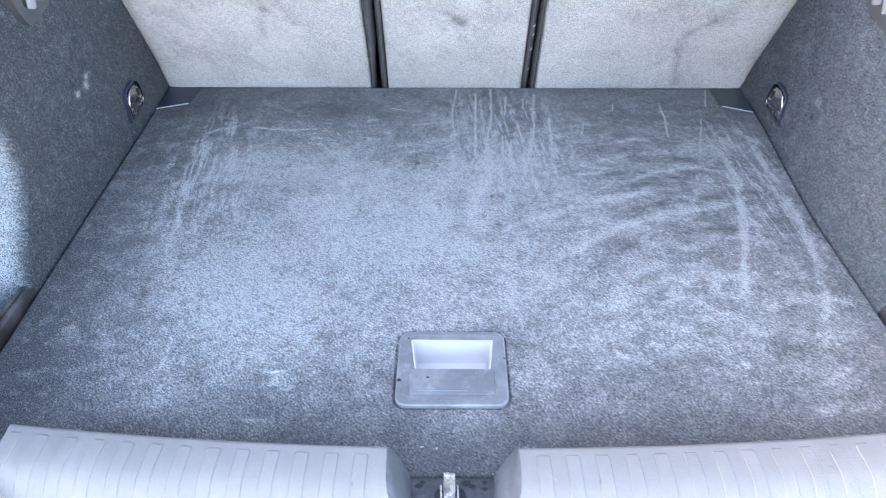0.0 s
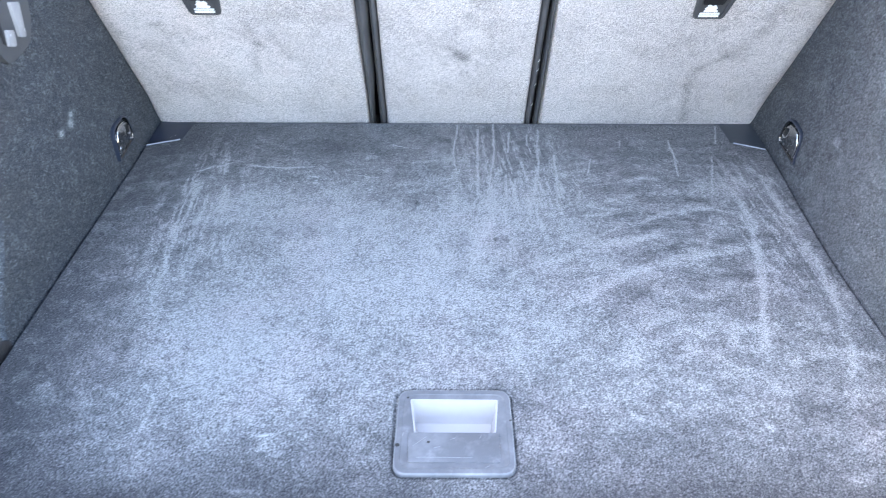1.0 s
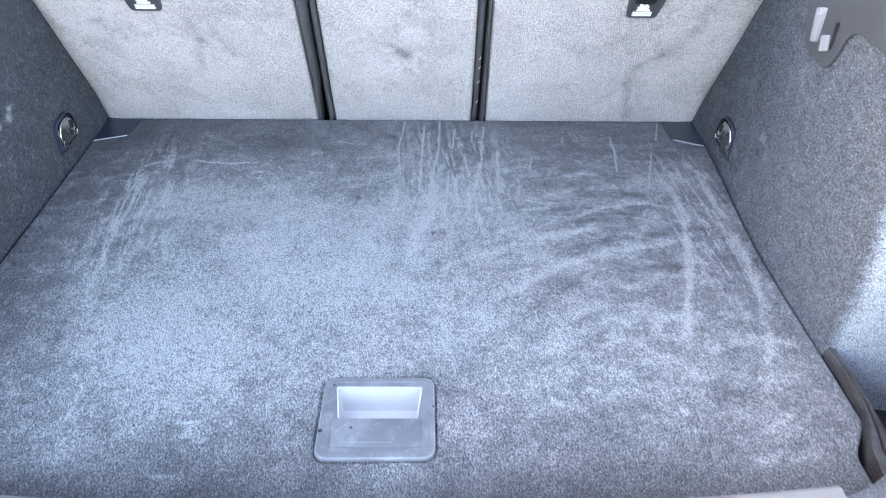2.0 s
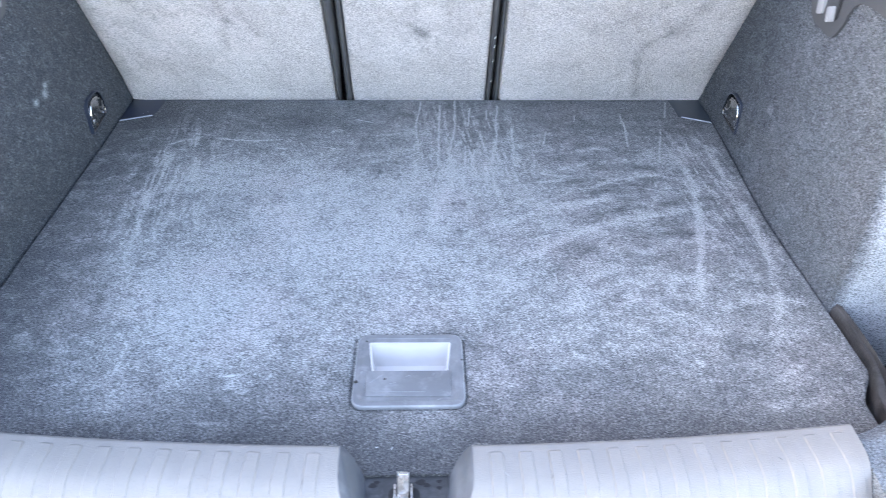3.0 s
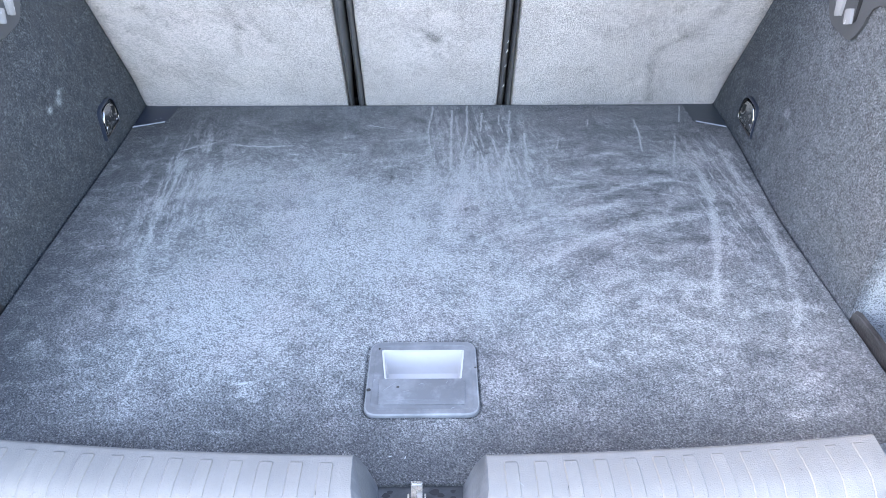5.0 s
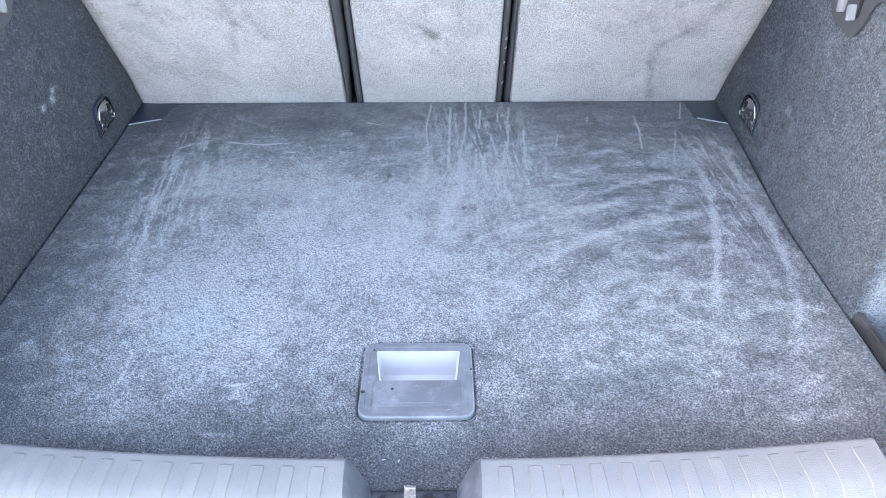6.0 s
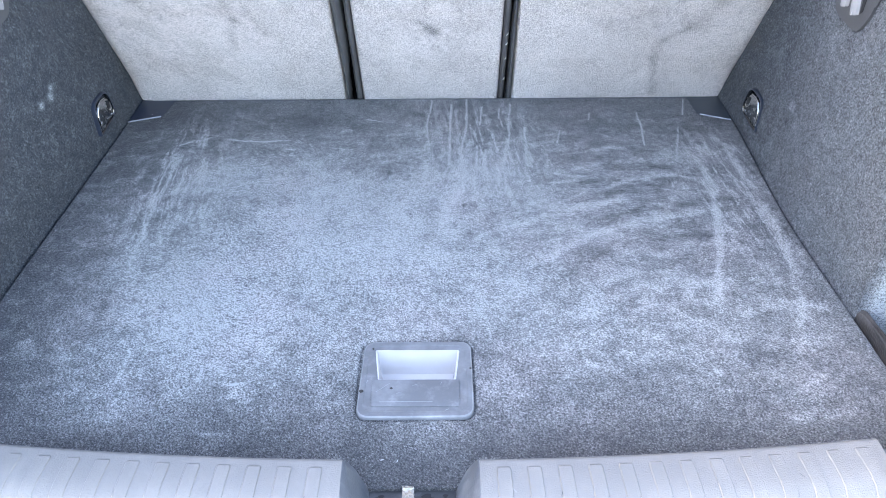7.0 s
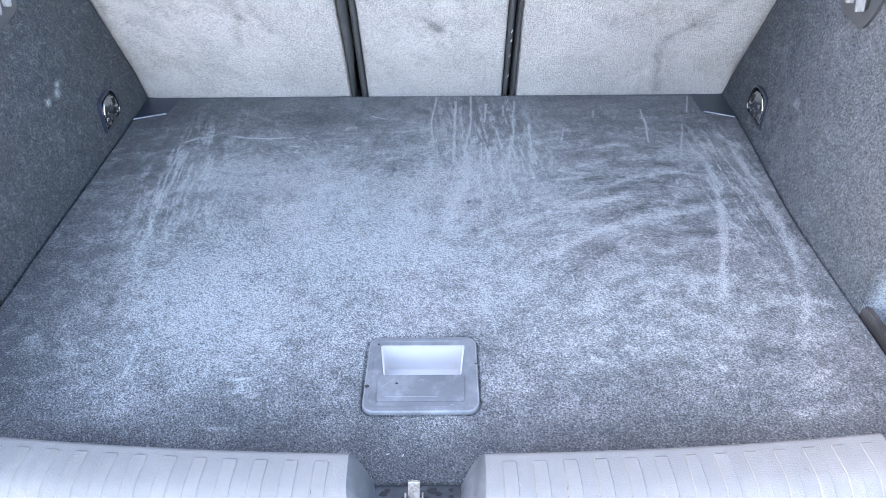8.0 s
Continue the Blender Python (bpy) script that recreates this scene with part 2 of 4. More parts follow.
# ---- floor: a carpeted board ----
# marks on the carpet: the places they run through, half their width, and how much dust they leave or take
SCRATCHES = [
    ([(-0.002, -0.008), (-0.003, -0.030), (-0.011, -0.098), (-0.007, -0.175)], 0.0007, 0.50),
    ([(0.031, -0.023), (0.028, -0.080), (0.025, -0.146), (0.022, -0.232)], 0.0010, 1.00),
    ([(0.057, -0.006), (0.053, -0.099), (0.049, -0.137), (0.040, -0.190)], 0.0007, 0.60),
    ([(0.082, -0.035), (0.075, -0.099)], 0.0007, 0.60),
    ([(0.110, -0.041), (0.107, -0.077)], 0.0006, 0.40),
    ([(0.130, -0.024), (0.121, -0.099), (0.120, -0.128), (0.114, -0.169)], 0.0008, 0.80),
    ([(0.146, -0.109), (0.142, -0.164), (0.138, -0.225)], 0.0010, 0.90),
    ([(0.067, -0.167), (0.062, -0.239)], 0.0007, 0.50),
    ([(0.079, -0.180), (0.074, -0.252)], 0.0007, 0.50),
    ([(0.109, -0.175), (0.104, -0.223)], 0.0007, 0.50),
]
SCRATCHES_RIGHT = [
    ([(0.337, -0.058), (0.333, -0.088), (0.3345, -0.104), (0.3275, -0.146), (0.3245, -0.170)], 0.0008, 0.75),
    ([(0.335, -0.083), (0.335, -0.128)], 0.0006, 0.50),
    ([(0.429, -0.011), (0.411, -0.069)], 0.0010, 0.45),
    ([(0.393, -0.111), (0.376, -0.166), (0.362, -0.217)], 0.0006, 0.25),
    ([(0.201, -0.119), (0.191, -0.161)], 0.0007, 0.40),
    ([(0.259, -0.059), (0.253, -0.084)], 0.0007, 0.30),
]
SCUFFS = [
    ([(-0.312, -0.143), (-0.295, -0.147), (-0.265, -0.149), (-0.225, -0.146)], 0.0009, 0.90),
    ([(-0.225, -0.173), (-0.214, -0.175)], 0.0014, 0.90),
    ([(-0.216, -0.191), (-0.210, -0.193)], 0.0015, 0.80),
    ([(-0.109, -0.077), (-0.083, -0.086)], 0.0009, 0.70),
    ([(-0.152, -0.170), (-0.137, -0.174)], 0.0010, 0.50),
    ([(-0.027, -0.177), (-0.015, -0.179)], 0.0010, 0.45),
    ([(-0.325, -0.594), (-0.322, -0.623), (-0.324, -0.642)], 0.0013, 0.30),
    ([(0.288, -0.634), (0.291, -0.638)], 0.0025, 0.55),
    ([(0.157, -0.622), (0.165, -0.625)], 0.0025, 0.40),
    ([(-0.224, -0.707), (-0.203, -0.708)], 0.0021, 0.10),
]
RUBS_RIGHT = [
    ([(0.408, -0.172), (0.406, -0.200), (0.394, -0.265), (0.389, -0.302), (0.375, -0.370), (0.359, -0.424), (0.342, -0.476), (0.330, -0.518)], 0.0042, 0.50),
    ([(0.439, -0.150), (0.450, -0.176), (0.449, -0.215), (0.447, -0.258), (0.452, -0.287)], 0.0042, 0.55),
    ([(0.443, -0.323), (0.445, -0.377), (0.444, -0.414), (0.440, -0.449)], 0.0059, 0.30),
    ([(0.421, -0.525), (0.401, -0.571)], 0.0051, 0.25),
    ([(0.305, -0.488), (0.295, -0.520)], 0.0059, 0.30),
    ([(0.421, -0.256), (0.433, -0.275), (0.446, -0.280)], 0.0042, 0.35),
]
RUBS_LEFT = [
    ([(-0.391, -0.159), (-0.375, -0.147), (-0.352, -0.143)], 0.0034, 0.32),
    ([(-0.366, -0.150), (-0.339, -0.128)], 0.0034, 0.30),
    ([(-0.343, -0.202), (-0.338, -0.249), (-0.342, -0.265)], 0.0034, 0.40),
    ([(-0.384, -0.218), (-0.382, -0.249)], 0.0030, 0.35),
    ([(-0.400, -0.201), (-0.394, -0.241)], 0.0030, 0.30),
    ([(-0.359, -0.265), (-0.360, -0.293), (-0.384, -0.303), (-0.386, -0.321)], 0.0038, 0.45),
    ([(-0.386, -0.303), (-0.384, -0.341), (-0.373, -0.391), (-0.375, -0.415), (-0.373, -0.443), (-0.367, -0.466)], 0.0038, 0.40),
    ([(-0.314, -0.328), (-0.297, -0.392)], 0.0030, 0.25),
    ([(0.055, -0.154), (0.038, -0.269), (0.016, -0.346), (0.008, -0.378)], 0.0068, 0.40),
    ([(0.091, -0.156), (0.111, -0.160), (0.103, -0.220), (0.088, -0.216)], 0.0042, 0.35),
]
ARCS = [
    ([(0.181, -0.247), (0.207, -0.236), (0.247, -0.219)], 0.0042, 0.30),
    ([(0.261, -0.174), (0.290, -0.178)], 0.0042, 0.30),
    ([(0.250, -0.285), (0.282, -0.267), (0.320, -0.259), (0.347, -0.253)], 0.0042, 0.30),
    ([(0.091, -0.382), (0.129, -0.367), (0.170, -0.341), (0.209, -0.335), (0.264, -0.311)], 0.0068, 0.30),
    ([(0.143, -0.445), (0.168, -0.422), (0.196, -0.405), (0.235, -0.386), (0.268, -0.375), (0.300, -0.363), (0.357, -0.350)], 0.0059, 0.42),
    ([(0.347, -0.548), (0.404, -0.534), (0.434, -0.539)], 0.0059, 0.30),
]
ARCS_FRONT = [
    ([(0.165, -0.553), (0.213, -0.513), (0.273, -0.493), (0.321, -0.494)], 0.0085, 0.25),
    ([(0.171, -0.523), (0.241, -0.459), (0.303, -0.437)], 0.0068, 0.20),
    ([(0.336, -0.698), (0.396, -0.692)], 0.0051, 0.22),
    ([(-0.230, -0.340), (-0.170, -0.330), (-0.110, -0.302)], 0.0068, 0.25),
    ([(-0.174, -0.298), (-0.104, -0.269), (-0.030, -0.277)], 0.0068, 0.20),
]
RUBBED = [
    ([(0.230, -0.310), (0.267, -0.297)], 0.0051, 0.30),
    ([(0.331, -0.333), (0.358, -0.322)], 0.0059, 0.30),
    ([(0.403, -0.302), (0.415, -0.323)], 0.0051, 0.30),
    ([(0.346, -0.515), (0.409, -0.514)], 0.0068, 0.35),
    ([(0.364, -0.554), (0.437, -0.553)], 0.0051, 0.25),
    ([(0.330, -0.620), (0.363, -0.614)], 0.0093, 0.30),
    ([(0.181, -0.295), (0.227, -0.265)], 0.0059, 0.25),
    ([(0.116, -0.422), (0.167, -0.379)], 0.0068, 0.20),
    ([(0.159, -0.470), (0.224, -0.430), (0.297, -0.406), (0.343, -0.401)], 0.0076, 0.28),
    ([(0.094, -0.551), (0.135, -0.512), (0.185, -0.481)], 0.0093, 0.28),
]
CLEAN = [
    ([(-0.064, -0.238), (-0.066, -0.255)], 0.0021, 0.35),
    ([(-0.036, -0.339), (-0.030, -0.362)], 0.0021, 0.35),
    ([(-0.010, -0.296), (-0.004, -0.299)], 0.0034, 0.25),
    ([(0.036, -0.275), (0.049, -0.278)], 0.0051, 0.40),
    ([(0.082, -0.273), (0.098, -0.274)], 0.0051, 0.35),
    ([(0.041, -0.326), (0.054, -0.327)], 0.0051, 0.40),
    ([(0.013, -0.378), (0.024, -0.376)], 0.0051, 0.35),
    ([(0.045, -0.394), (0.057, -0.387)], 0.0059, 0.35),
    ([(0.072, -0.358), (0.083, -0.347)], 0.0051, 0.40),
    ([(-0.381, -0.503), (-0.374, -0.542)], 0.0051, 0.25),
]
RUBS_CENTRE = [
    ([(0.038, -0.216), (0.029, -0.314), (0.016, -0.386)], 0.0059, 0.21),
    ([(0.088, -0.156), (0.086, -0.223)], 0.0051, 0.24),
    ([(0.104, -0.156), (0.103, -0.220)], 0.0042, 0.24),
    ([(-0.002, -0.273), (0.018, -0.338)], 0.0059, 0.15),
    ([(-0.012, -0.155), (-0.010, -0.222), (-0.015, -0.285)], 0.0034, 0.21),
    ([(0.059, -0.222), (0.053, -0.294)], 0.0034, 0.21),
    ([(0.119, -0.189), (0.113, -0.271)], 0.0034, 0.18),
    ([(-0.055, -0.549), (-0.046, -0.586)], 0.0068, 0.12),
    ([(0.101, -0.469), (0.097, -0.522)], 0.0059, 0.18),
    ([(-0.115, -0.221), (-0.047, -0.208)], 0.0051, 0.15),
]
RUBS_EDGE = [
    ([(0.458, -0.172), (0.443, -0.270)], 0.0068, 0.28),
    ([(0.420, -0.139), (0.415, -0.197)], 0.0059, 0.28),
    ([(0.400, -0.278), (0.360, -0.413), (0.328, -0.523)], 0.0047, 0.35),
    ([(0.447, -0.392), (0.435, -0.462), (0.418, -0.525)], 0.0051, 0.24),
    ([(0.318, -0.248), (0.391, -0.270)], 0.0051, 0.21),
    ([(0.230, -0.480), (0.302, -0.470)], 0.0059, 0.21),
    ([(0.452, -0.290), (0.451, -0.376)], 0.0051, 0.21),
    ([(0.342, -0.274), (0.317, -0.347)], 0.0059, 0.17),
    ([(0.384, -0.593), (0.432, -0.585)], 0.0059, 0.14),
]
SPOTS = ((-0.439, -0.586, 0.010, 0.28), (-0.390, -0.606, 0.012, 0.25), (-0.366, -0.592, 0.010, 0.2), (-0.480, -0.207, 0.007, 0.25), (-0.199, -0.658, 0.008, 0.35), (-0.222, -0.625, 0.013, 0.2),
         (0.237, -0.582, 0.012, 0.25), (0.213, -0.577, 0.012, 0.2), (0.322, -0.583, 0.030, 0.18), (0.392, -0.642, 0.007, 0.45), (0.380, -0.652, 0.010, 0.35), (-0.056, -0.577, 0.015, 0.2), (0.097, -0.499, 0.013, 0.2))


def floor_dust_and_shade(x, y):
    """Pale dust trodden and rubbed into the carpet, with broad changes of tone: paler in the middle, darker at the back
    and the front.
    """
    body = smoothstep(-0.03, -0.30, y) * (0.55 * smoothstep(-0.76, -0.60, y) + 0.45 * smoothstep(-0.71, -0.50, y))
    sides = smoothstep(-0.50, -0.30, x) * (1 - 0.4 * smoothstep(0.36, 0.47, x))
    cloud = clouds(x, y, 12, 5, 3.0, 0.64)
    streaky = clouds(x, y * 0.9, 27, 4, 8.0, 0.62)
    radius, turn = np.hypot(x - 0.29, y + 0.77), np.arctan2(y + 0.77, x - 0.29)
    swirl = clouds(radius * 9, turn * 1.3, 6, 5, 5.0, 0.66)
    right = smoothstep(0.02, 0.20, x)
    texture = (0.50 * cloud + 0.50 * streaky) * (1 - right) + (0.24 * cloud + 0.26 * streaky + 0.50 * swirl) * right
    spread = 0.50 + 0.28 * np.exp(-((x + 0.08) / 0.26) ** 2 - ((y + 0.40) / 0.19) ** 2) + 0.11 * np.exp(-((x - 0.32) / 0.16) ** 2 - ((y + 0.57) / 0.08) ** 2)
    spread = spread + 0.27 * np.exp(-((x + 0.27) / 0.12) ** 2 - ((y + 0.56) / 0.10) ** 2) - 0.12 * np.exp(-((x - 0.30) / 0.12) ** 2 - ((y + 0.33) / 0.08) ** 2) - 0.07 * smoothstep(0.0, 0.3, x)
    dust_and_light = (0.50 + 0.09 * smoothstep(-0.12, 0.02, x) + (0.50 - 0.09 * smoothstep(-0.12, 0.02, x)) * body) * (0.22 + 0.78 * sides) * np.clip(spread + (1.05 - 0.20 * right) * (texture - 0.53), 0.05, 1)
    dust_and_light = dust_and_light * (1 - 0.65 * np.exp(-((x + 0.52) / 0.11) ** 2 - ((y + 0.66) / 0.22) ** 2))
    dust_and_light = dust_and_light * (1 - 0.28 * smoothstep(-0.17, -0.06, y) * smoothstep(-0.10, -0.28, x))
    broken = smoothstep(0.34, 0.62, clouds(x, y, 120, 3, 1.0))
    worn = smoothstep(0.32, 0.60, clouds(x, y * 1.4, 46, 4, 27.0, 0.75))
    inner = smoothstep(0.0, -0.10, y) * smoothstep(-0.76, -0.64, y)
    # small flecks and short wipes, drawn out across the board
    flecks = smoothstep(0.52, 0.72, clouds(x, y * 1.1, 70, 3, 14.0, 0.7))
    wipes = smoothstep(0.55, 0.66, clouds((x + y * 0.35) * 0.16, y - 0.30 * x, 90, 3, 33.0, 0.6))
    dust_and_light = dust_and_light + (0.11 * flecks + 0.07 * wipes * (0.3 + 0.7 * worn) - 0.035) * inner
    bare = smoothstep(0.46, 0.66, clouds(x + 0.4 * y, y * 1.5 - 0.3 * x, 52, 5, 88.0, 0.85))
    dust_and_light = dust_and_light * (1 - 0.30 * (bare - 0.33) * inner * (1 - 0.6 * right))
    # close upright scuffs in a few places
    scuffs = smoothstep(0.54, 0.60, clouds(x + 0.06 * y, y * 0.09, 210, 3, 21.0, 0.6)) * (0.4 + 0.6 * broken)
    for cx, cy, rx, ry, amount in ((0.085, -0.215, 0.065, 0.080, 0.85), (0.415, -0.30, 0.050, 0.17, 0.40), (-0.365, -0.25, 0.050, 0.13, 0.52), (0.07, -0.07, 0.09, 0.06, 0.26)):
        dust_and_light = dust_and_light + 1.4 * amount * scuffs * np.exp(-((x - cx) / rx) ** 2 - ((y - cy) / ry) ** 2)
    arcs = smoothstep(0.50, 0.60, clouds(radius * 9, turn * 1.0, 6, 4, 51.0, 0.75)) * (0.35 + 0.65 * worn)
    reach = smoothstep(0.06, 0.18, x) * smoothstep(0.47, 0.38, x) * smoothstep(-0.10, -0.20, y) * smoothstep(-0.68, -0.56, y)
    dust_and_light = dust_and_light + 0.22 * (arcs - 0.28) * reach
    wobble = 0.006 * (clouds(x, y, 22, 3, 9.0) - 0.5)
    for k, (chain, width, amount) in enumerate(SCRATCHES + SCUFFS + SCRATCHES_RIGHT):
        wander = 0.0022 * (clouds(x, y, 60, 2, k) - 0.5)
        dust_and_light = dust_and_light + 3.3 * amount * stroke(x + wander, y + wander, chain, max(width, 0.0010) * (1.15 if k < 20 else 0.95)) * (0.45 + 0.55 * broken)
    for k, (chain, width, amount) in enumerate(RUBS_RIGHT + RUBS_LEFT + RUBS_CENTRE + RUBS_EDGE):
        dust_and_light = dust_and_light + 0.50 * amount * stroke(x + wobble, y, chain, width * 1.3) * (0.3 + 0.7 * worn)
        for offset in (-0.6, 0.0, 0.6):
            moved = [(a + offset * width, c + 0.3 * offset * width) for a, c in chain]
            ragged = smoothstep(0.44, 0.62, clouds(x, y, 38, 3, 5.0 * k + offset * 9))
            dust_and_light = dust_and_light + 1.25 * amount * stroke(x + wobble, y, moved, width * 0.48) * ragged * (0.4 + 0.6 * broken)
    for chain, width, amount in ARCS + ARCS_FRONT:
        dust_and_light = dust_and_light + 1.3 * amount * stroke(x + wobble, y + wobble, chain, width) * (0.35 + 0.65 * worn)
    for chain, width, amount in RUBBED:
        dust_and_light = dust_and_light - 0.60 * amount * stroke(x + wobble, y + wobble, chain, width * 1.4) * (0.5 + 0.5 * worn)
    for chain, width, amount in CLEAN:
        dust_and_light = dust_and_light - 0.75 * amount * stroke(x + wobble, y + wobble, chain, width) * (0.35 + broken)
    for cx, cy, r, a in SPOTS:
        dust_and_light = dust_and_light + a * np.exp(-((x - cx) ** 2 + (1.5 * (y - cy)) ** 2) / r ** 2) * (0.5 + 0.6 * broken)
    dust_and_light = dust_and_light + 0.8 * np.exp(-(((x + 0.203) / 0.006) ** 2 + ((y + 0.646) / 0.0025) ** 2))
    # shade close to the sill painted in here, along with less dust
    dust_and_light = dust_and_light * (1 - 0.62 * smoothstep(-0.675, -0.755, y))
    pile = clouds(x, y * 0.9, 210, 2, 71.0, 0.9) - 0.5
    return np.clip((1.02 + 0.08 * smoothstep(-0.50, -0.25, y)) * dust_and_light * (1 + 0.50 * pile) + 0.05 * pile, 0, 1.5)


def in_notch(x, y):
    """How far a place lies inside the two corners cut from the board's back edge: below zero outside."""
    left = np.minimum(-0.4395 + 0.092 * y - x, y + 0.083 - 0.40 * (x + 0.493))
    right = np.minimum(x - 0.436 + 0.015 * y, y + 0.090 + 0.451 * (x - 0.486))
    return np.maximum(left, right)


def build_floor():
    rows, cols = 640, 816
    v, u = np.meshgrid(np.linspace(0, 1, rows), np.linspace(0, 1, cols), indexing="ij")
    x0 = -0.497 + u * 0.98
    tongue = smoothstep(-0.085, -0.070, x0) * (1 - smoothstep(0.025, 0.040, x0))
    front = (sill_back(x0) + 0.002) * (1 - tongue) - 0.768 * tongue
    y = -0.001 + v * (front + 0.001)
    x = left_edge(y) + u * (right_edge(y) - left_edge(y))
    inside = in_notch(x, y)
    corner = np.stack([inside[:-1, :-1], inside[:-1, 1:], inside[1:, 1:], inside[1:, :-1]], -1)
    cx, cy = (x[:-1, :-1] + x[1:, 1:]) / 2, (y[:-1, :-1] + y[1:, 1:]) / 2
    well = (cx > -0.064) & (cx < 0.026) & (cy > -0.646) & (cy < -0.600)
    keep = (corner.min(-1) <= 0) & ~well
    # draw the ragged rim of the cut corners onto the cut line
    for _ in range(3):
        e = 1e-4
        gx, gy = (in_notch(x + e, y) - in_notch(x - e, y)) / (2 * e), (in_notch(x, y + e) - in_notch(x, y - e)) / (2 * e)
        d = np.where((inside > 0) & (inside < 0.006), inside, 0)
        n2 = np.maximum(gx ** 2 + gy ** 2, 1e-6)
        x, y = x - d * gx / n2, y - d * gy / n2
        inside = in_notch(x, y)
    z = 0.0012 * (clouds(x, y, 5, 3, 2.0) - 0.5) + 0.0005 * (clouds(x, y, 60, 2, 4.0) - 0.5)
    rim = np.minimum(np.minimum(x - left_edge(y), right_edge(y) - x), -y)
    z = z + 0.0005 * tufts(x.shape) - 0.0018 * (1 - smoothstep(0, 0.003, rim))
    dx, dy = np.abs(x + 0.0203) - 0.0445, np.abs(y + 0.6410) - 0.0385
    gap = np.hypot(np.clip(dx, 0, 1), np.clip(dy, 0, 1)) + np.minimum(np.maximum(dx, dy), 0) - 0.0130
    z = z - 0.0036 * (1 - smoothstep(0.0003, 0.0024, np.abs(gap - 0.0004)))
    # random stains; towards the sill, dirt and painted shade together
    stain_and_shade = 0.22 * smoothstep(0.62, 0.8, clouds(x, y, 14, 4, 12.0)) + 0.60 * smoothstep(-0.68, -0.76, y) * clouds(x, y, 20, 3, 6.0)
    board = sheet("floor", x, y, z, FLOOR_CARPET, {"dust_and_light": np.clip(floor_dust_and_shade(x, y) * (1 + 1.3 * tufts(x.shape)) + 0.16 * tufts(x.shape), 0, 1), "stain_and_shade": stain_and_shade}, keep, (0, 0, -0.016))
    tagged(board, "dusty dark grey carpeted boot floor board with scratches", "floor", kind="structure")
    return board


floor = build_floor()


# ---- side walls, flaring out into a pocket behind the wheel arch ----
def wall_mesh(name, side, label):
    """A carpeted side wall. It runs straight from the seats, then turns outwards to the pocket beside the tailgate."""
    ys, zs = np.linspace(0.10, -0.86, 420), np.linspace(-0.07, 0.62, 300)
    z, y = np.meshgrid(zs, ys, indexing="ij")
    if side < 0:
        base = -left_edge(y) + 0.0034
        turn_at = -0.524 + 0.073 * smoothstep(0.0, 0.13, z) - 0.03 * smoothstep(0.16, 0.32, z)
    else:
        base = 0.4944 - 0.025 * smoothstep(-0.02, -0.42, y)
        turn_at = -0.553 + 0.032 * smoothstep(0.10, 0.27, z)
    past = np.clip(turn_at - y, 0, None)
    flare = 0.17 * smoothstep(-0.004, 0.055, past) - 0.17 * smoothstep(-0.004, 0.055, 0.0)
    x = base + flare + 0.02 * smoothstep(0.15, 0.6, z) * smoothstep(-0.3, 0.1, y)
    x = x + 0.003 * (clouds(y, z, 6, 3, 5.0 + side) - 0.5) + 0.0006 * (clouds(y, z, 70, 2, 7.0) - 0.5) + 0.0011 * tufts(y.shape)
    # besides thin real dust, the right wall's stronger daylight is put into its colour
    dust_and_light = (0.14 if side > 0 else 0.03) * smoothstep(0.56, 0.80, clouds(y * 0.8, z, 16, 4, 20.0 + side)) + (0.19 if side > 0 else 0.0) * smoothstep(0.05, 0.4, -y)
    scuffs = ((-0.264, 0.132, 0.008, 0.9), (-0.256, 0.142, 0.006, 0.7), (-0.291, 0.133, 0.0065, 0.9)) if side < 0 else ((-0.275, 0.115, 0.010, 0.3), (-0.30, 0.10, 0.012, 0.2), (-0.2, 0.05, 0.01, 0.2))
    for a, b, r, amount in scuffs:
        dust_and_light = dust_and_light + amount * np.exp(-((y - a) ** 2 + (1.4 * (z - b)) ** 2) / r ** 2) * clouds(y, z, 80, 2, 1.0) * 1.5
    dust_and_light = dust_and_light + (0.06 if side > 0 else 0.08) * smoothstep(0.48, 0.70, clouds(y, z, 44, 5, 60.0 + side, 0.85)) * smoothstep(-0.02, -0.20, y)
    # daylight on the outward turn, painted as a pale tone past the bend
    dust_and_light = dust_and_light + (1.0 if side > 0 else 0.8) * smoothstep(0.0, 0.012, past) * (0.5 + 0.9 * clouds(y * 2, z, 25, 4, 3.0))
    stain_and_shade = 0.4 * smoothstep(0.6, 0.8, clouds(y, z, 10, 3, 31.0 + side))
    wall = sheet(name, side * x, y, z, WALL_CARPET, {"dust_and_light": np.clip(dust_and_light + 0.22 * tufts(y.shape) + 1.1 * np.clip(tufts(y.shape) - 0.33, 0, 1) + 0.14 * (clouds(y, z, 90, 3, 15.0, 0.8) - 0.5), 0, 1), "stain_and_shade": stain_and_shade}, None, (side * 0.012, 0, 0))
    return tagged(wall, label, "side wall", kind="structure")


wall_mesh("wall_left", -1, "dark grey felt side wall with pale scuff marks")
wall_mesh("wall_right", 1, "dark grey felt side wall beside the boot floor")


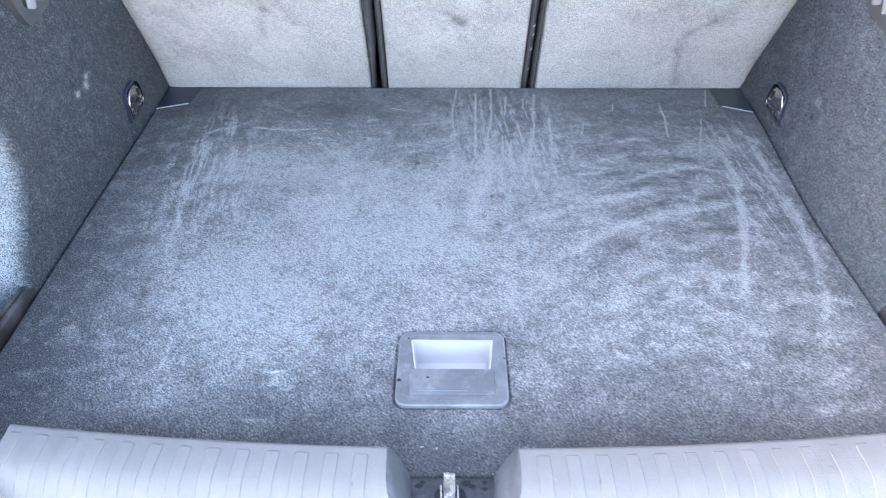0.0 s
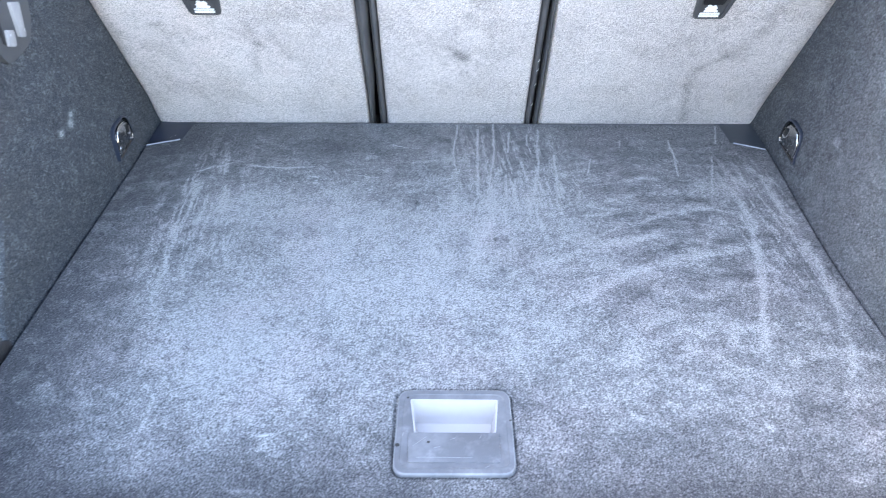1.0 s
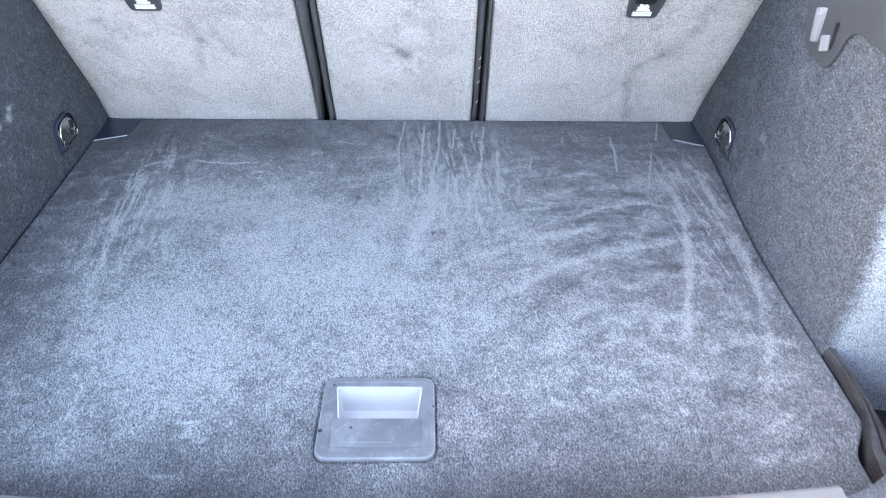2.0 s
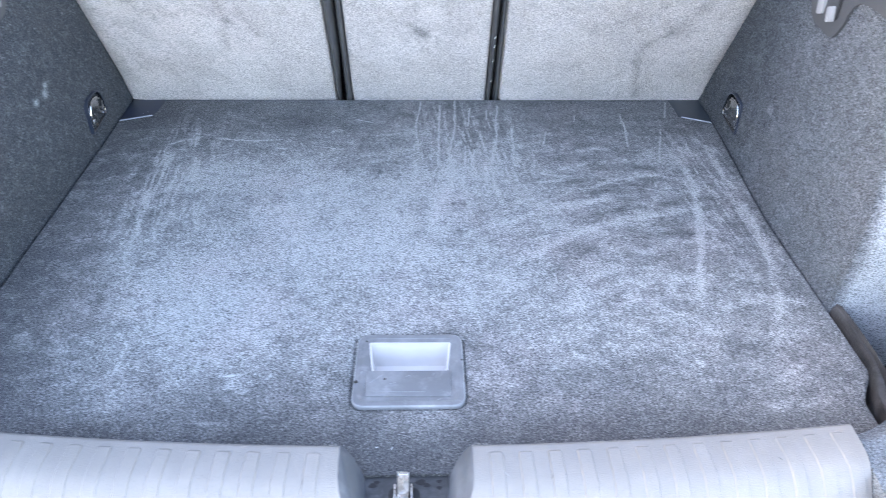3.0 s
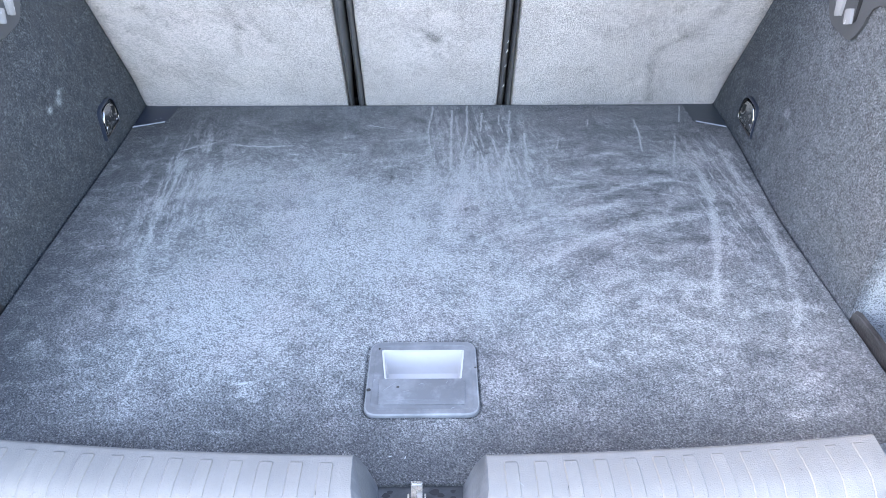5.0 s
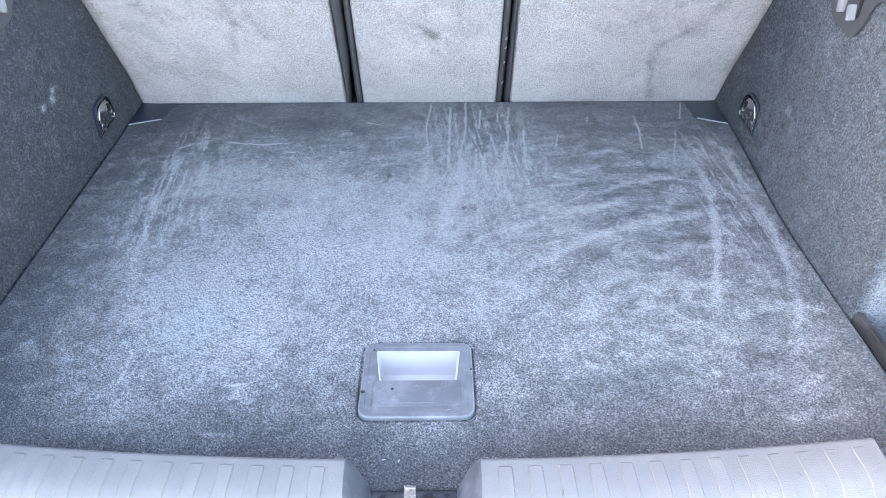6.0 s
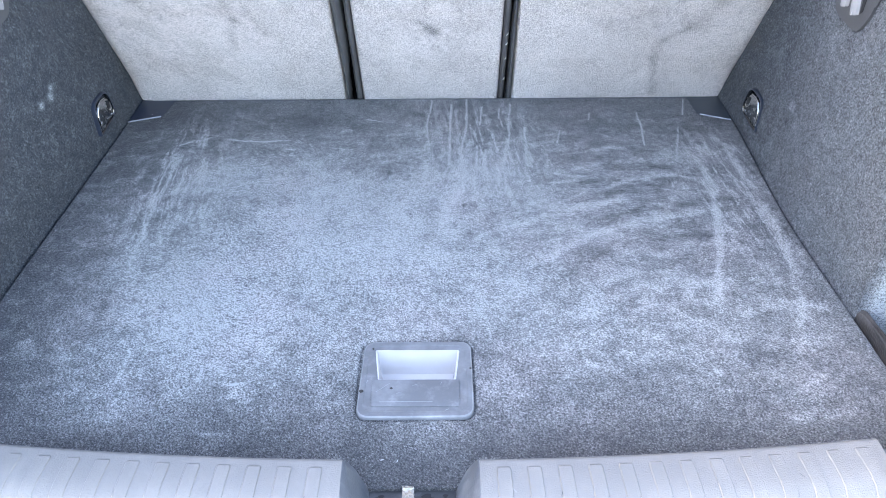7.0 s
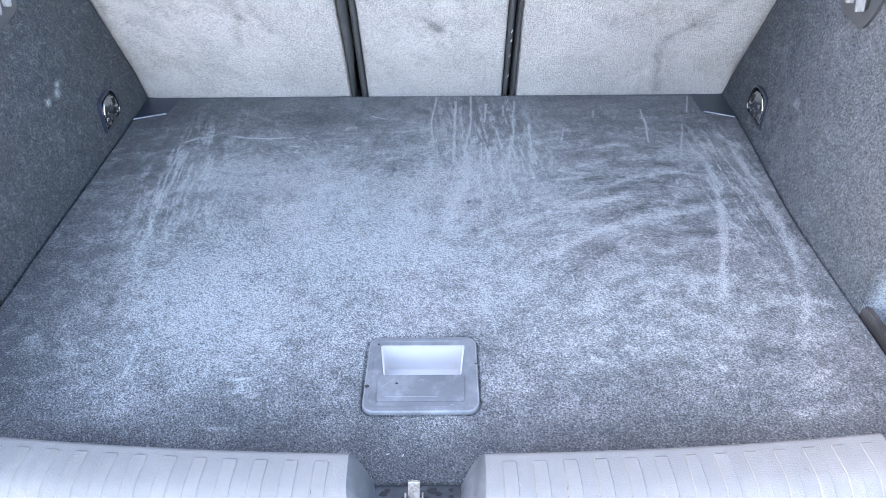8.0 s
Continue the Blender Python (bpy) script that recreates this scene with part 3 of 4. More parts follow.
def build_shell():
    """Plain unseen surfaces added to close the car round the load space and keep the sun out, and the unseen ground it
    stands on.
    """
    for name, outline, low, high, mat, label in (
            ("floor_pan", [(-0.72, -0.88), (0.72, -0.88), (0.72, 1.3), (-0.72, 1.3)], -0.12, -0.072, BLACK, "plain dark pan under the boot floor"),
            ("ceiling", [(-0.72, -0.28), (0.72, -0.28), (0.72, 1.3), (-0.72, 1.3)], 0.78, 0.82, LINER, "plain grey headliner over the load space")):
        ob = part(name, prism(outline, low, high), mat)
        tagged(ob, label, "car shell", kind="structure")
    for name, x0, x1 in (("outer_wall_left", -0.72, -0.69), ("outer_wall_right", 0.69, 0.72)):
        ob = part(name, prism([(-0.86, -0.072), (1.3, -0.072), (1.3, 0.78), (-0.28, 0.78), (-0.80, 0.25), (-0.86, 0.10)], x0, x1, "x"), LINER)
        tagged(ob, "plain body side behind the carpeted trim", "car shell", kind="structure")
    ob = part("wall_front", prism([(-0.69, 1.27), (0.69, 1.27), (0.69, 1.30), (-0.69, 1.30)], -0.072, 0.78), LINER)
    tagged(ob, "plain wall closing the cabin ahead", "car shell", kind="structure")
    # unseen ground, added for its bounced light
    ob = part("ground", prism([(-400, -400), (400, -400), (400, 400), (-400, 400)], -0.75, -0.70), BOUNCE_GROUND)
    tagged(ob, "unseen plain grey ground under the parked car, added to bounce light", "ground", kind="structure")



build_shell()


# ---- seat backs ----
def seat_place():
    """Seat back space: x across, y up along the back, z out towards the tailgate."""
    return Matrix(((1, 0, 0, 0), (0, -math.sin(LEAN), -math.cos(LEAN), 0), (0, math.cos(LEAN), -math.sin(LEAN), 0), (0, 0, 0, 1)))


SMUDGES = ((-0.004, 0.177, 0.011, 0.011, 0.30), (0.004, 0.168, 0.006, 0.006, 0.3), (-0.03, 0.113, 0.016, 0.006, 0.12), (-0.288, 0.198, 0.016, 0.012, 0.14),
           (0.374, 0.045, 0.010, 0.045, 0.14), (0.342, 0.206, 0.02, 0.014, 0.14), (-0.221, 0.084, 0.018, 0.01, 0.10), (0.400, 0.180, 0.03, 0.02, 0.10), (-0.42, 0.236, 0.010, 0.004, 0.45),
           (0.032, 0.24, 0.02, 0.01, 0.15), (0.26, 0.09, 0.03, 0.02, 0.08), (-0.33, 0.12, 0.03, 0.03, 0.08), (0.36, 0.235, 0.010, 0.006, 0.25))
SEAT_RUBS = [([(-0.299, 0.231), (-0.294, 0.195), (-0.306, 0.132)], 0.008, 0.48), ([(-0.268, 0.223), (-0.252, 0.166)], 0.007, 0.50), ([(-0.205, 0.225), (-0.201, 0.219)], 0.006, 0.3),
             ([(-0.236, 0.073), (-0.225, 0.066)], 0.006, 0.25), ([(0.386, 0.175), (0.361, 0.156), (0.350, 0.140), (0.351, 0.102), (0.376, 0.008)], 0.007, 0.55), ([(0.346, 0.004), (0.345, 0.018)], 0.002, 0.5),
             ([(-0.018, 0.191), (-0.006, 0.177), (0.006, 0.162)], 0.006, 0.5), ([(0.026, 0.087), (0.053, 0.109)], 0.012, 0.16), ([(0.313, 0.064), (0.337, 0.079)], 0.010, 0.18), ([(0.388, 0.182), (0.422, 0.231)], 0.014, 0.2),
             ([(-0.452, 0.183), (-0.445, 0.103)], 0.020, 0.16)]


def build_seat(name, edge_a, edge_b, label, seed):
    """One section of the split seat back; its edges are given by their x at the foot and 0.25 m up."""
    v, u = np.meshgrid(np.linspace(-0.05, 0.60, 325), np.linspace(0, 1, int((edge_b[0] - edge_a[0]) / 0.002)), indexing="ij")
    xa, xb = edge_a[0] + (edge_a[1] - edge_a[0]) * v / 0.25, edge_b[0] + (edge_b[1] - edge_b[0]) * v / 0.25
    x = xa + u * (xb - xa)
    rim = np.minimum(x - xa, xb - x)
    z = -0.007 * (1 - np.sqrt(np.clip(1 - (1 - np.clip(rim / 0.008, 0, 1)) ** 2, 0, 1)))
    shoulder = np.clip((np.abs(x) - 0.468) / 0.035, 0, 1)
    z = z - (0.003 + 0.008 * smoothstep(0.0, 0.06, v)) * shoulder ** 2.5
    z = z + 0.0035 * (clouds(x, v, 5, 3, seed) - 0.5) + 0.0006 * (clouds(x, v, 60, 2, seed) - 0.5) + 0.0006 * tufts(x.shape)
    stain_and_shade = 0.24 * smoothstep(0.42, 0.70, clouds(x + 0.5 * v, v - 0.3 * x, 18, 5, 40.0, 0.75)) + 0.10 * smoothstep(0.4, 0.7, clouds(x - 0.6 * v, v, 6, 4, 47.0)) + 0.22 * smoothstep(0.42, 0.68, clouds(x + 0.4 * v, v * 0.6, 40, 4, 44.0, 0.8))
    # stains halved at the foot: a painted lift against the shade falling there
    stain_and_shade = stain_and_shade * (0.5 + 0.5 * smoothstep(0.01, 0.13, v))
    for chain, width, amount in SEAT_RUBS:
        stain_and_shade = stain_and_shade + amount * stroke(x + 0.010 * (clouds(x, v, 30, 3, 8.0) - 0.5), v, chain, width) * (0.3 + 0.9 * clouds(x, v, 60, 3, 13.0))
    for a, b, ra, rb, amount in SMUDGES:
        stain_and_shade = stain_and_shade + amount * 1.7 * np.exp(-((x - a) / ra) ** 2 - ((v - b) / rb) ** 2) * (0.4 + 0.9 * clouds(x, v, 70, 2, 3.0))
    dust_and_light = 0.5 * smoothstep(0.45, 0.7, clouds(x, v, 6, 4, 60.0))
    return sheet(name, x, v, z, SEAT_CARPET, {"stain_and_shade": np.clip(stain_and_shade - 0.06 + 0.36 * tufts(x.shape), 0, 1), "dust_and_light": dust_and_light}, None, (0, 0, -0.05), rear_seat, label)


def strip(name, foot, top, low, high, material, parent, bulge=0.0):
    """A moulded edging that runs up a seat back; foot and top give its two edges in x, at 0 and 0.25 m up."""
    bm, n, sides = bmesh.new(), 24, 7
    made = []
    for i in range(n + 1):
        v = -0.05 + 0.65 * i / n
        a, b = foot[0] + (top[0] - foot[0]) * v / 0.25, foot[1] + (top[1] - foot[1]) * v / 0.25
        wave = bulge * math.exp(-((v - 0.115) / 0.05) ** 2)
        b += wave
        row = [bm.verts.new((a, v, low))]
        for k in range(sides):
            t = k / (sides - 1)
            row.append(bm.verts.new((a + (b - a) * t, v, low + (high - low) * math.sin(math.pi * (0.12 + 0.76 * t)) ** 0.5)))
        row.append(bm.verts.new((b, v, low)))
        made.append(row)
    for r, s in zip(made, made[1:]):
        for k in range(len(r) - 1):
            bm.faces.new((r[k], r[k + 1], s[k + 1], s[k]))
    return part(name, bm, material, parent)


rear_seat = empty("rear_seat", "pale grey carpeted split rear seat, upright and lightly stained", "rear seat", place=seat_place())
seat_left = build_seat("seat_back", (-0.5025, -0.505), (-0.148, -0.148), "pale grey carpeted wide outer seat back, upright, lightly stained", 1.0)
seat_mid = build_seat("seat_back", (-0.120, -0.118), (0.111, 0.103), "pale grey carpeted narrow middle seat back with a dark smudge", 2.0)
seat_right = build_seat("seat_back", (0.135, 0.124), (0.4985, 0.5005), "pale grey carpeted wide outer seat back with long grey rub marks", 3.0)
strip("edge_strip", (-0.1475, -0.1405), (-0.1475, -0.131), -0.030, 0.0030, STRIP_PLASTIC, seat_left, 0.003)
strip("edge_strip", (-0.1320, -0.1205), (-0.1290, -0.1185), -0.030, 0.0012, STRIP_PLASTIC, seat_mid)
strip("edge_strip", (0.1115, 0.1212), (0.1035, 0.1148), -0.030, 0.0012, STRIP_PLASTIC, seat_mid)
strip("edge_strip", (0.1242, 0.1345), (0.1168, 0.1235), -0.030, 0.0026, STRIP_PLASTIC, seat_right)
part("seat_frame", prism([(-0.5, -0.05), (0.5, -0.05), (0.5, 0.60), (-0.5, 0.60)], -0.075, -0.052), BLACK, rear_seat, "black frame behind the split backs")


def anchor_cover(x, up):
    """The plastic pocket over a child-seat anchor, with a small white pictogram and bars for its writing."""
    outline = [(-0.019, 0.0), (0.022, 0.0), (0.030, 0.062), (-0.028, 0.062)]
    outer, inner = rounded(outline, (0.006, 0.006, 0.012, 0.012), 4), rounded([(-0.0145, 0.003), (0.0165, 0.003), (0.022, 0.056), (-0.02, 0.056)], (0.004, 0.004, 0.009, 0.009), 4)
    bm = rings([[(*p, -0.004) for p in outer], [(*p, 0.003) for p in outer], [(p[0] * 0.93, p[1] * 0.93 + 0.002, 0.005) for p in outer],
                [(*p, 0.005) for p in inner], [(*p, 0.001) for p in inner]])
    thing = part("anchor_cover", bm, TRIM_PLASTIC, rear_seat, "dark grey plastic anchor pocket with white pictogram")
    thing.location = (x, up, 0.0)
    part("slot", prism(rounded([(-0.013, 0.026), (0.014, 0.026), (0.018, 0.052), (-0.017, 0.052)], 0.003, 3), 0.0005, 0.0022), BLACK, thing, "black opening")
    part("pictogram", prism(rounded([(-0.009, 0.0130), (0.010, 0.0125), (0.0105, 0.0150), (0.0060, 0.0165), (0.0085, 0.0195), (0.0050, 0.0245), (0.0005, 0.0225), (-0.0010, 0.0250), (-0.0060, 0.0245), (-0.0050, 0.0205), (-0.0085, 0.0185), (-0.0055, 0.0160)], 0.0012, 3), 0.0008, 0.0026), WHITE_PRINT, thing, "white printed shape")
    for low, high in ((0.0032, 0.0062), (0.0082, 0.0102)):
        part("print_bar", prism(rounded([(-0.0125, low), (0.0145, low), (0.0145, high), (-0.0125, high)], 0.0006, 2), 0.0008, 0.0026), WHITE_PRINT, thing, "white bar of small print")
    return thing


anchor_cover(-0.348, 0.2590)
anchor_cover(0.328, 0.2565)


# ---- corner trims in the board's cut corners ----
def corner_trim(outline, lip_a, lip_b, label, plastic_used):
    thing = empty("corner_trim", label, "corner trim", "corner trims at the seats")
    part("panel", prism(outline, -0.014, -0.0015, bevel=0.001), plastic_used, thing)
    a, b = Vector((*lip_a, 0.0008)), Vector((*lip_b, 0.0008))
    part("lip", tube([a, a.lerp(b, 0.3), a.lerp(b, 0.7), b], 0.0014, 8), LIP_PLASTIC, thing, "thin shiny lip")
    return thing


corner_trim([(-0.499, 0.03), (-0.438, 0.03), (-0.446, -0.067), (-0.497, -0.088)], (-0.496, -0.0815), (-0.4478, -0.0630), "navy-black glossy plastic corner trim beside the tie-down loop", DARK_PLASTIC)
corner_trim([(0.432, 0.03), (0.495, 0.03), (0.489, -0.095), (0.433, -0.069)], (0.441, -0.0680), (0.4855, -0.0885), "dark slate plastic corner trim beside the tie-down loop", SLATE_PLASTIC)


# ---- tie-down loops in the walls ----
def tie_down(side, wall_x, y, z):
    thing = empty("tie_down_loop", "chrome folding tie-down loop in a dark recessed cup", "tie-down loop", "tie-down loops", place=Matrix.Translation((wall_x, y, z)))
    s = -side      # out of the wall, into the load space
    corners = [(0.022, 0.028), (-0.032, 0.026), (-0.034, -0.026), (0.034, -0.020)]
    radii = (0.020, 0.016, 0.003, 0.018)
    outer = rounded(corners, radii, 6)
    inner = rounded([(a * 0.90, b * 0.90) for a, b in corners], tuple(r * 0.9 for r in radii), 6)
    deep = [(a * 0.86, b * 0.86) for a, b in inner]
    part("bezel", rings([[(-0.004 * s, *p) for p in outer], [(0.0025 * s, *p) for p in outer], [(0.0035 * s, p[0] * 0.95, p[1] * 0.95) for p in outer],
                         [(0.0030 * s, *p) for p in inner]], False), DARK_PLASTIC, thing, "dark rim")
    part("cup", rings([[(0.0030 * s, *p) for p in inner], [(-0.002 * s, *p) for p in deep], [(-0.003 * s, p[0] * 0.6, p[1] * 0.6) for p in deep]]), TRAY_DARK, thing, "dark cup")
    # the folded loop: a stamped, bulging plate with a slot, and its bright edge
    arch = [(-0.026, -0.021), (0.028, -0.020), (0.029, 0.000), (0.016, 0.016), (-0.004, 0.019), (-0.018, 0.017), (-0.026, 0.004)]
    arch = rounded(arch, (0.003, 0.004, 0.010, 0.010, 0.010, 0.008, 0.010), 5)

    def shrunk(k, h, c=(0.0, -0.004)):
        return [(s * h, c[0] + (p[0] - c[0]) * k, c[1] + (p[1] - c[1]) * k) for p in arch]

    loop = part("loop", rings([shrunk(1.0, -0.002), shrunk(1.0, 0.0005), shrunk(0.95, 0.0016), shrunk(0.80, 0.0022), shrunk(0.5, 0.0034, (0.002, -0.008)), shrunk(0.22, 0.0036, (0.002, -0.010))]), CHROME, thing, "dark polished stamped loop plate", 50)
    slot = rounded([(0.010, 0.0125), (0.019, 0.009), (0.016, -0.002), (0.006, 0.002)], 0.0035, 4)
    part("slot", prism(slot, 0.0005, 0.0036, "x", 0.0004, s), BLACK, loop, "black slot in the plate")
    part("slot_lip", tube([(s * 0.0034, 0.003, 0.0045), (s * 0.0040, 0.006, -0.0010), (s * 0.0040, 0.0115, -0.0045), (s * 0.0034, 0.0185, -0.0035)], 0.0015, 10), CHROME_BRIGHT, loop, "bright turned-up lip")
    part("edge_wire", tube([(s * 0.0020, -0.0240, -0.018), (s * 0.0024, -0.0258, -0.004), (s * 0.0024, -0.0250, 0.006), (s * 0.0022, -0.0175, 0.0165), (s * 0.0016, -0.006, 0.0192), (s * 0.0012, 0.010, 0.0170)], 0.0015, 10), CHROME_BRIGHT, thing, "polished wire edge")
    part("pivot", tube([(s * 0.0022, 0.0140, -0.0115), (s * 0.0026, 0.0190, -0.0150), (s * 0.0020, 0.0240, -0.0175)], 0.0017, 10), CHROME_BRIGHT, thing, "polished pivot bar")
    cap = [(-0.0205 + 0.0042 * math.cos(2 * math.pi * k / 12), -0.010 + 0.0042 * math.sin(2 * math.pi * k / 12)) for k in range(12)]
    part("rivet", prism(cap, 0.0008, 0.0040, "x", 0.0018, s), CHROME_BRIGHT, thing, "round bright rivet")
    return thing


TRAY_DARK = metal("dark_cup", (0.13, 0.128, 0.127), 0.16)
CHROME_BRIGHT = metal("polished_steel", (0.68, 0.67, 0.66), 0.12)
tie_down(-1, -0.4985, -0.143, 0.051)
tie_down(1, 0.4855, -0.150, 0.053)


# ---- upper trims with bag hooks ----
def upper_trim(side, wall_x, shift):
    thing = empty("upper_side_trim", "grey moulded plastic upper side trim with folding bag hooks", "side trim", "upper side trims", place=Matrix.Translation((wall_x, shift, 0.005 if side > 0 else 0.0)))
    s = -side
    outline = [(-0.25, 0.50), (-0.262, 0.40), (-0.276, 0.305), (-0.284, 0.276), (-0.298, 0.257), (-0.308, 0.2525), (-0.350, 0.2485), (-0.358, 0.255), (-0.369, 0.275),
               (-0.370, 0.289), (-0.385, 0.301), (-0.410, 0.303), (-0.450, 0.301), (-0.482, 0.297), (-0.60, 0.290), (-0.60, 0.50)]
    part("panel", prism(rounded(outline, 0.006, 4), -0.004, 0.006, "x", 0.002, s), TRIM_PLASTIC, thing)
    for points in ([(-0.311, 0.264), (-0.322, 0.2675), (-0.320, 0.305), (-0.303, 0.300)], [(-0.335, 0.2625), (-0.347, 0.2665), (-0.342, 0.283), (-0.330, 0.2785)]):
        part("bag_hook", prism(rounded(points, 0.002, 4), 0.005, 0.0095, "x", 0.0009, s), HOOK_PLASTIC, thing, "pale grey hook tab")
    part("hook_slot", prism(rounded([(-0.3485, 0.268), (-0.3525, 0.272), (-0.3520, 0.300), (-0.3450, 0.298)], 0.0015, 3), 0.0055, 0.0066, "x", 0, s), BLACK, thing, "black slot")
    return thing


upper_trim(-1, -0.4995, 0.0)
upper_trim(1, 0.4725, -0.019)


# ---- side rails beside the board ----
def side_rail(side, rows, label):
    """A ribbed plastic rail; rows: y, inner x, outer x, height."""
    bm, made = bmesh.new(), []
    for y, a, b, h in rows:
        w = b - a
        line = [(0.12, -0.05 - h), (0.12, -0.006), (0.16, -0.002), (0.24, -0.0004), (0.40, 0.0004), (0.46, -0.0022), (0.50, -0.0022), (0.54, 0.0030), (0.57, 0.0040), (0.61, 0.0040), (0.64, 0.0030), (0.68, 0.0012), (0.84, 0.0002), (0.94, -0.002), (1.0, -0.006), (1.0, -0.05 - h)]
        made.append([bm.verts.new((side * (a + t * w), y, h + rise)) for t, rise in line])
    for r, s in zip(made, made[1:]):
        for k in range(len(r) - 1):
            bm.faces.new((r[k], r[k + 1], s[k + 1], s[k]))
    bm.faces.new(made[0]), bm.faces.new(made[-1])
    return tagged(part("side_rail", bm, RAIL_PLASTIC, smooth=28), label, "plastic rail", "rails beside the floor board")


side_rail(1, [(-0.556, 0.4685, 0.475, 0.006), (-0.564, 0.4685, 0.4765, 0.010), (-0.60, 0.4685, 0.478, 0.011), (-0.64, 0.4670, 0.478, 0.011), (-0.665, 0.4590, 0.478, 0.011), (-0.69, 0.4480, 0.478, 0.010), (-0.72, 0.4430, 0.478, 0.009), (-0.78, 0.4430, 0.478, 0.008)],
          "dark scuffed plastic rail beside the boot floor")
side_rail(-1, [(-0.522, 0.5015, 0.508, 0.006), (-0.532, 0.5015, 0.516, 0.011), (-0.57, 0.502, 0.522, 0.012), (-0.62, 0.502, 0.526, 0.012), (-0.66, 0.502, 0.528, 0.012), (-0.72, 0.502, 0.53, 0.011), (-0.78, 0.502, 0.532, 0.010)],
          "dark plastic rail between board and side pocket")


# ---- load sill with its ribs, and the latch ----
PROFILE = [(0.004, -0.05), (0.0, 0.028), (0.0, 0.0405), (-0.0012, 0.0445), (-0.0026, 0.0455), (-0.004, 0.0460), (-0.006, 0.0460), (-0.020, 0.0458), (-0.034, 0.0450), (-0.043, 0.0425), (-0.052, 0.0360), (-0.075, 0.0120), (-0.095, -0.012), (-0.10, -0.05)]


def sill_cover(x_out, x_in, parent):
    bm, made, n = bmesh.new(), [], 40
    side = 1 if x_in > x_out else -1
    for i in range(n + 1):
        row = []
        for py, pz in PROFILE:
            inner = x_in + side * 0.024 * min(1.3, (0.046 - pz) / 0.046)
            outer = x_out + side * 0.10 * max(0, -py - 0.03)
            x = outer + (inner - outer) * i / n
            row.append(bm.verts.new((x, sill_back(x) + py, pz)))
        made.append(row)
    for r, s in zip(made, made[1:]):
        for k in range(len(r) - 1):
            bm.faces.new((r[k], r[k + 1], s[k + 1], s[k]))
    bm.faces.new(made[0]), bm.faces.new(made[-1])
    flank = bmesh.new()
    inner_row = [Vector(v.co) for v in made[-1]]
    shift = Vector((side * 0.0009, 0, 0))
    near = [flank.verts.new(p + shift - Vector((0, 0, 0.0006))) for p in inner_row]
    far = [flank.verts.new(p + shift * 0.05) for p in inner_row]
    for k in range(len(near)):
        j = (k + 1) % len(near)
        flank.faces.new((near[k], near[j], far[j], far[k]))
    flank.faces.new(near), flank.faces.new(far[::-1])
    part("notch_side", flank, SHADED_FLANK_PLASTIC, parent, "scuffed slanting side of the notch, its shade put into the colour", 60)
    return part("cover", bm, SILL_PLASTIC, parent, smooth=40)


def rib_mesh():
    """One raised tread pad, following the sill's top and its slope."""
    line = [(-0.0086, 0.0460), (-0.0102, 0.0460), (-0.0112, 0.0460), (-0.0124, 0.0460), (-0.020, 0.0458), (-0.034, 0.0450), (-0.043, 0.0425), (-0.052, 0.0360), (-0.075, 0.0120), (-0.092, -0.008)]
    half = [0.0050, 0.0058, 0.0063, 0.0065] + [0.0066] * 6
    rise = [-0.0005, 0.0005, 0.0010, 0.0010, 0.0009] + [0.0008] * 5
    bm, made = bmesh.new(), []
    for i, (py, pz) in enumerate(line):
        a, b = Vector(line[max(i - 1, 0)]), Vector(line[min(i + 1, len(line) - 1)])
        d = (b - a).normalized()
        out = Vector((-d.y, d.x))
        if out.y < 0:
            out = -out
        w = half[i]
        made.append([bm.verts.new((wx, py + out.x * h, pz + out.y * h)) for wx, h in ((-w, -0.0007), (-w + 0.0012, rise[i]), (w - 0.0012, rise[i]), (w, -0.0007))])
    for r, s in zip(made, made[1:]):
        for k in range(3):
            bm.faces.new((r[k], r[k + 1], s[k + 1], s[k]))
    bm.faces.new(made[0]), bm.faces.new(made[-1])
    return bm


sill = empty("load_sill", "pale grey ribbed plastic load sill with a central latch notch", "load sill")
sill_cover(-0.413, -0.079, sill)
sill_cover(0.376, 0.035, sill)
first_rib = None
for start, step, count in ((-0.100, -0.0252, 13), (0.0545, 0.0252, 13)):
    for k in range(count):
        x = start + step * k
        if first_rib is None:
            rib = first_rib = part("tread_rib", rib_mesh(), SILL_PLASTIC, sill, smooth=25)
        else:
            rib = new("tread_rib", first_rib.data)
            rib.parent = sill
        rib.location = (x, sill_back(x), 0)
        rib.rotation_euler = (0, 0, math.atan(0.272 * (x - 0.03)))

chip_rng = random.Random(5)
for k in range(14):
    x = chip_rng.choice((chip_rng.uniform(-0.40, -0.085), chip_rng.uniform(0.04, 0.37)))
    bm = bmesh.new()
    bmesh.ops.create_icosphere(bm, subdivisions=1, radius=chip_rng.uniform(0.0005, 0.0009))
    for vert in bm.verts:
        vert.co = Vector((vert.co.x * chip_rng.uniform(0.8, 2.2), vert.co.y, vert.co.z * 0.5))
    chip = part("worn_chip", bm, CHIP_PLASTIC, sill, "pale frayed chip on the worn edge")
    chip.location = (x, sill_back(x) - chip_rng.uniform(0.0003, 0.0030), 0.0442 + chip_rng.uniform(0.0, 0.0012))

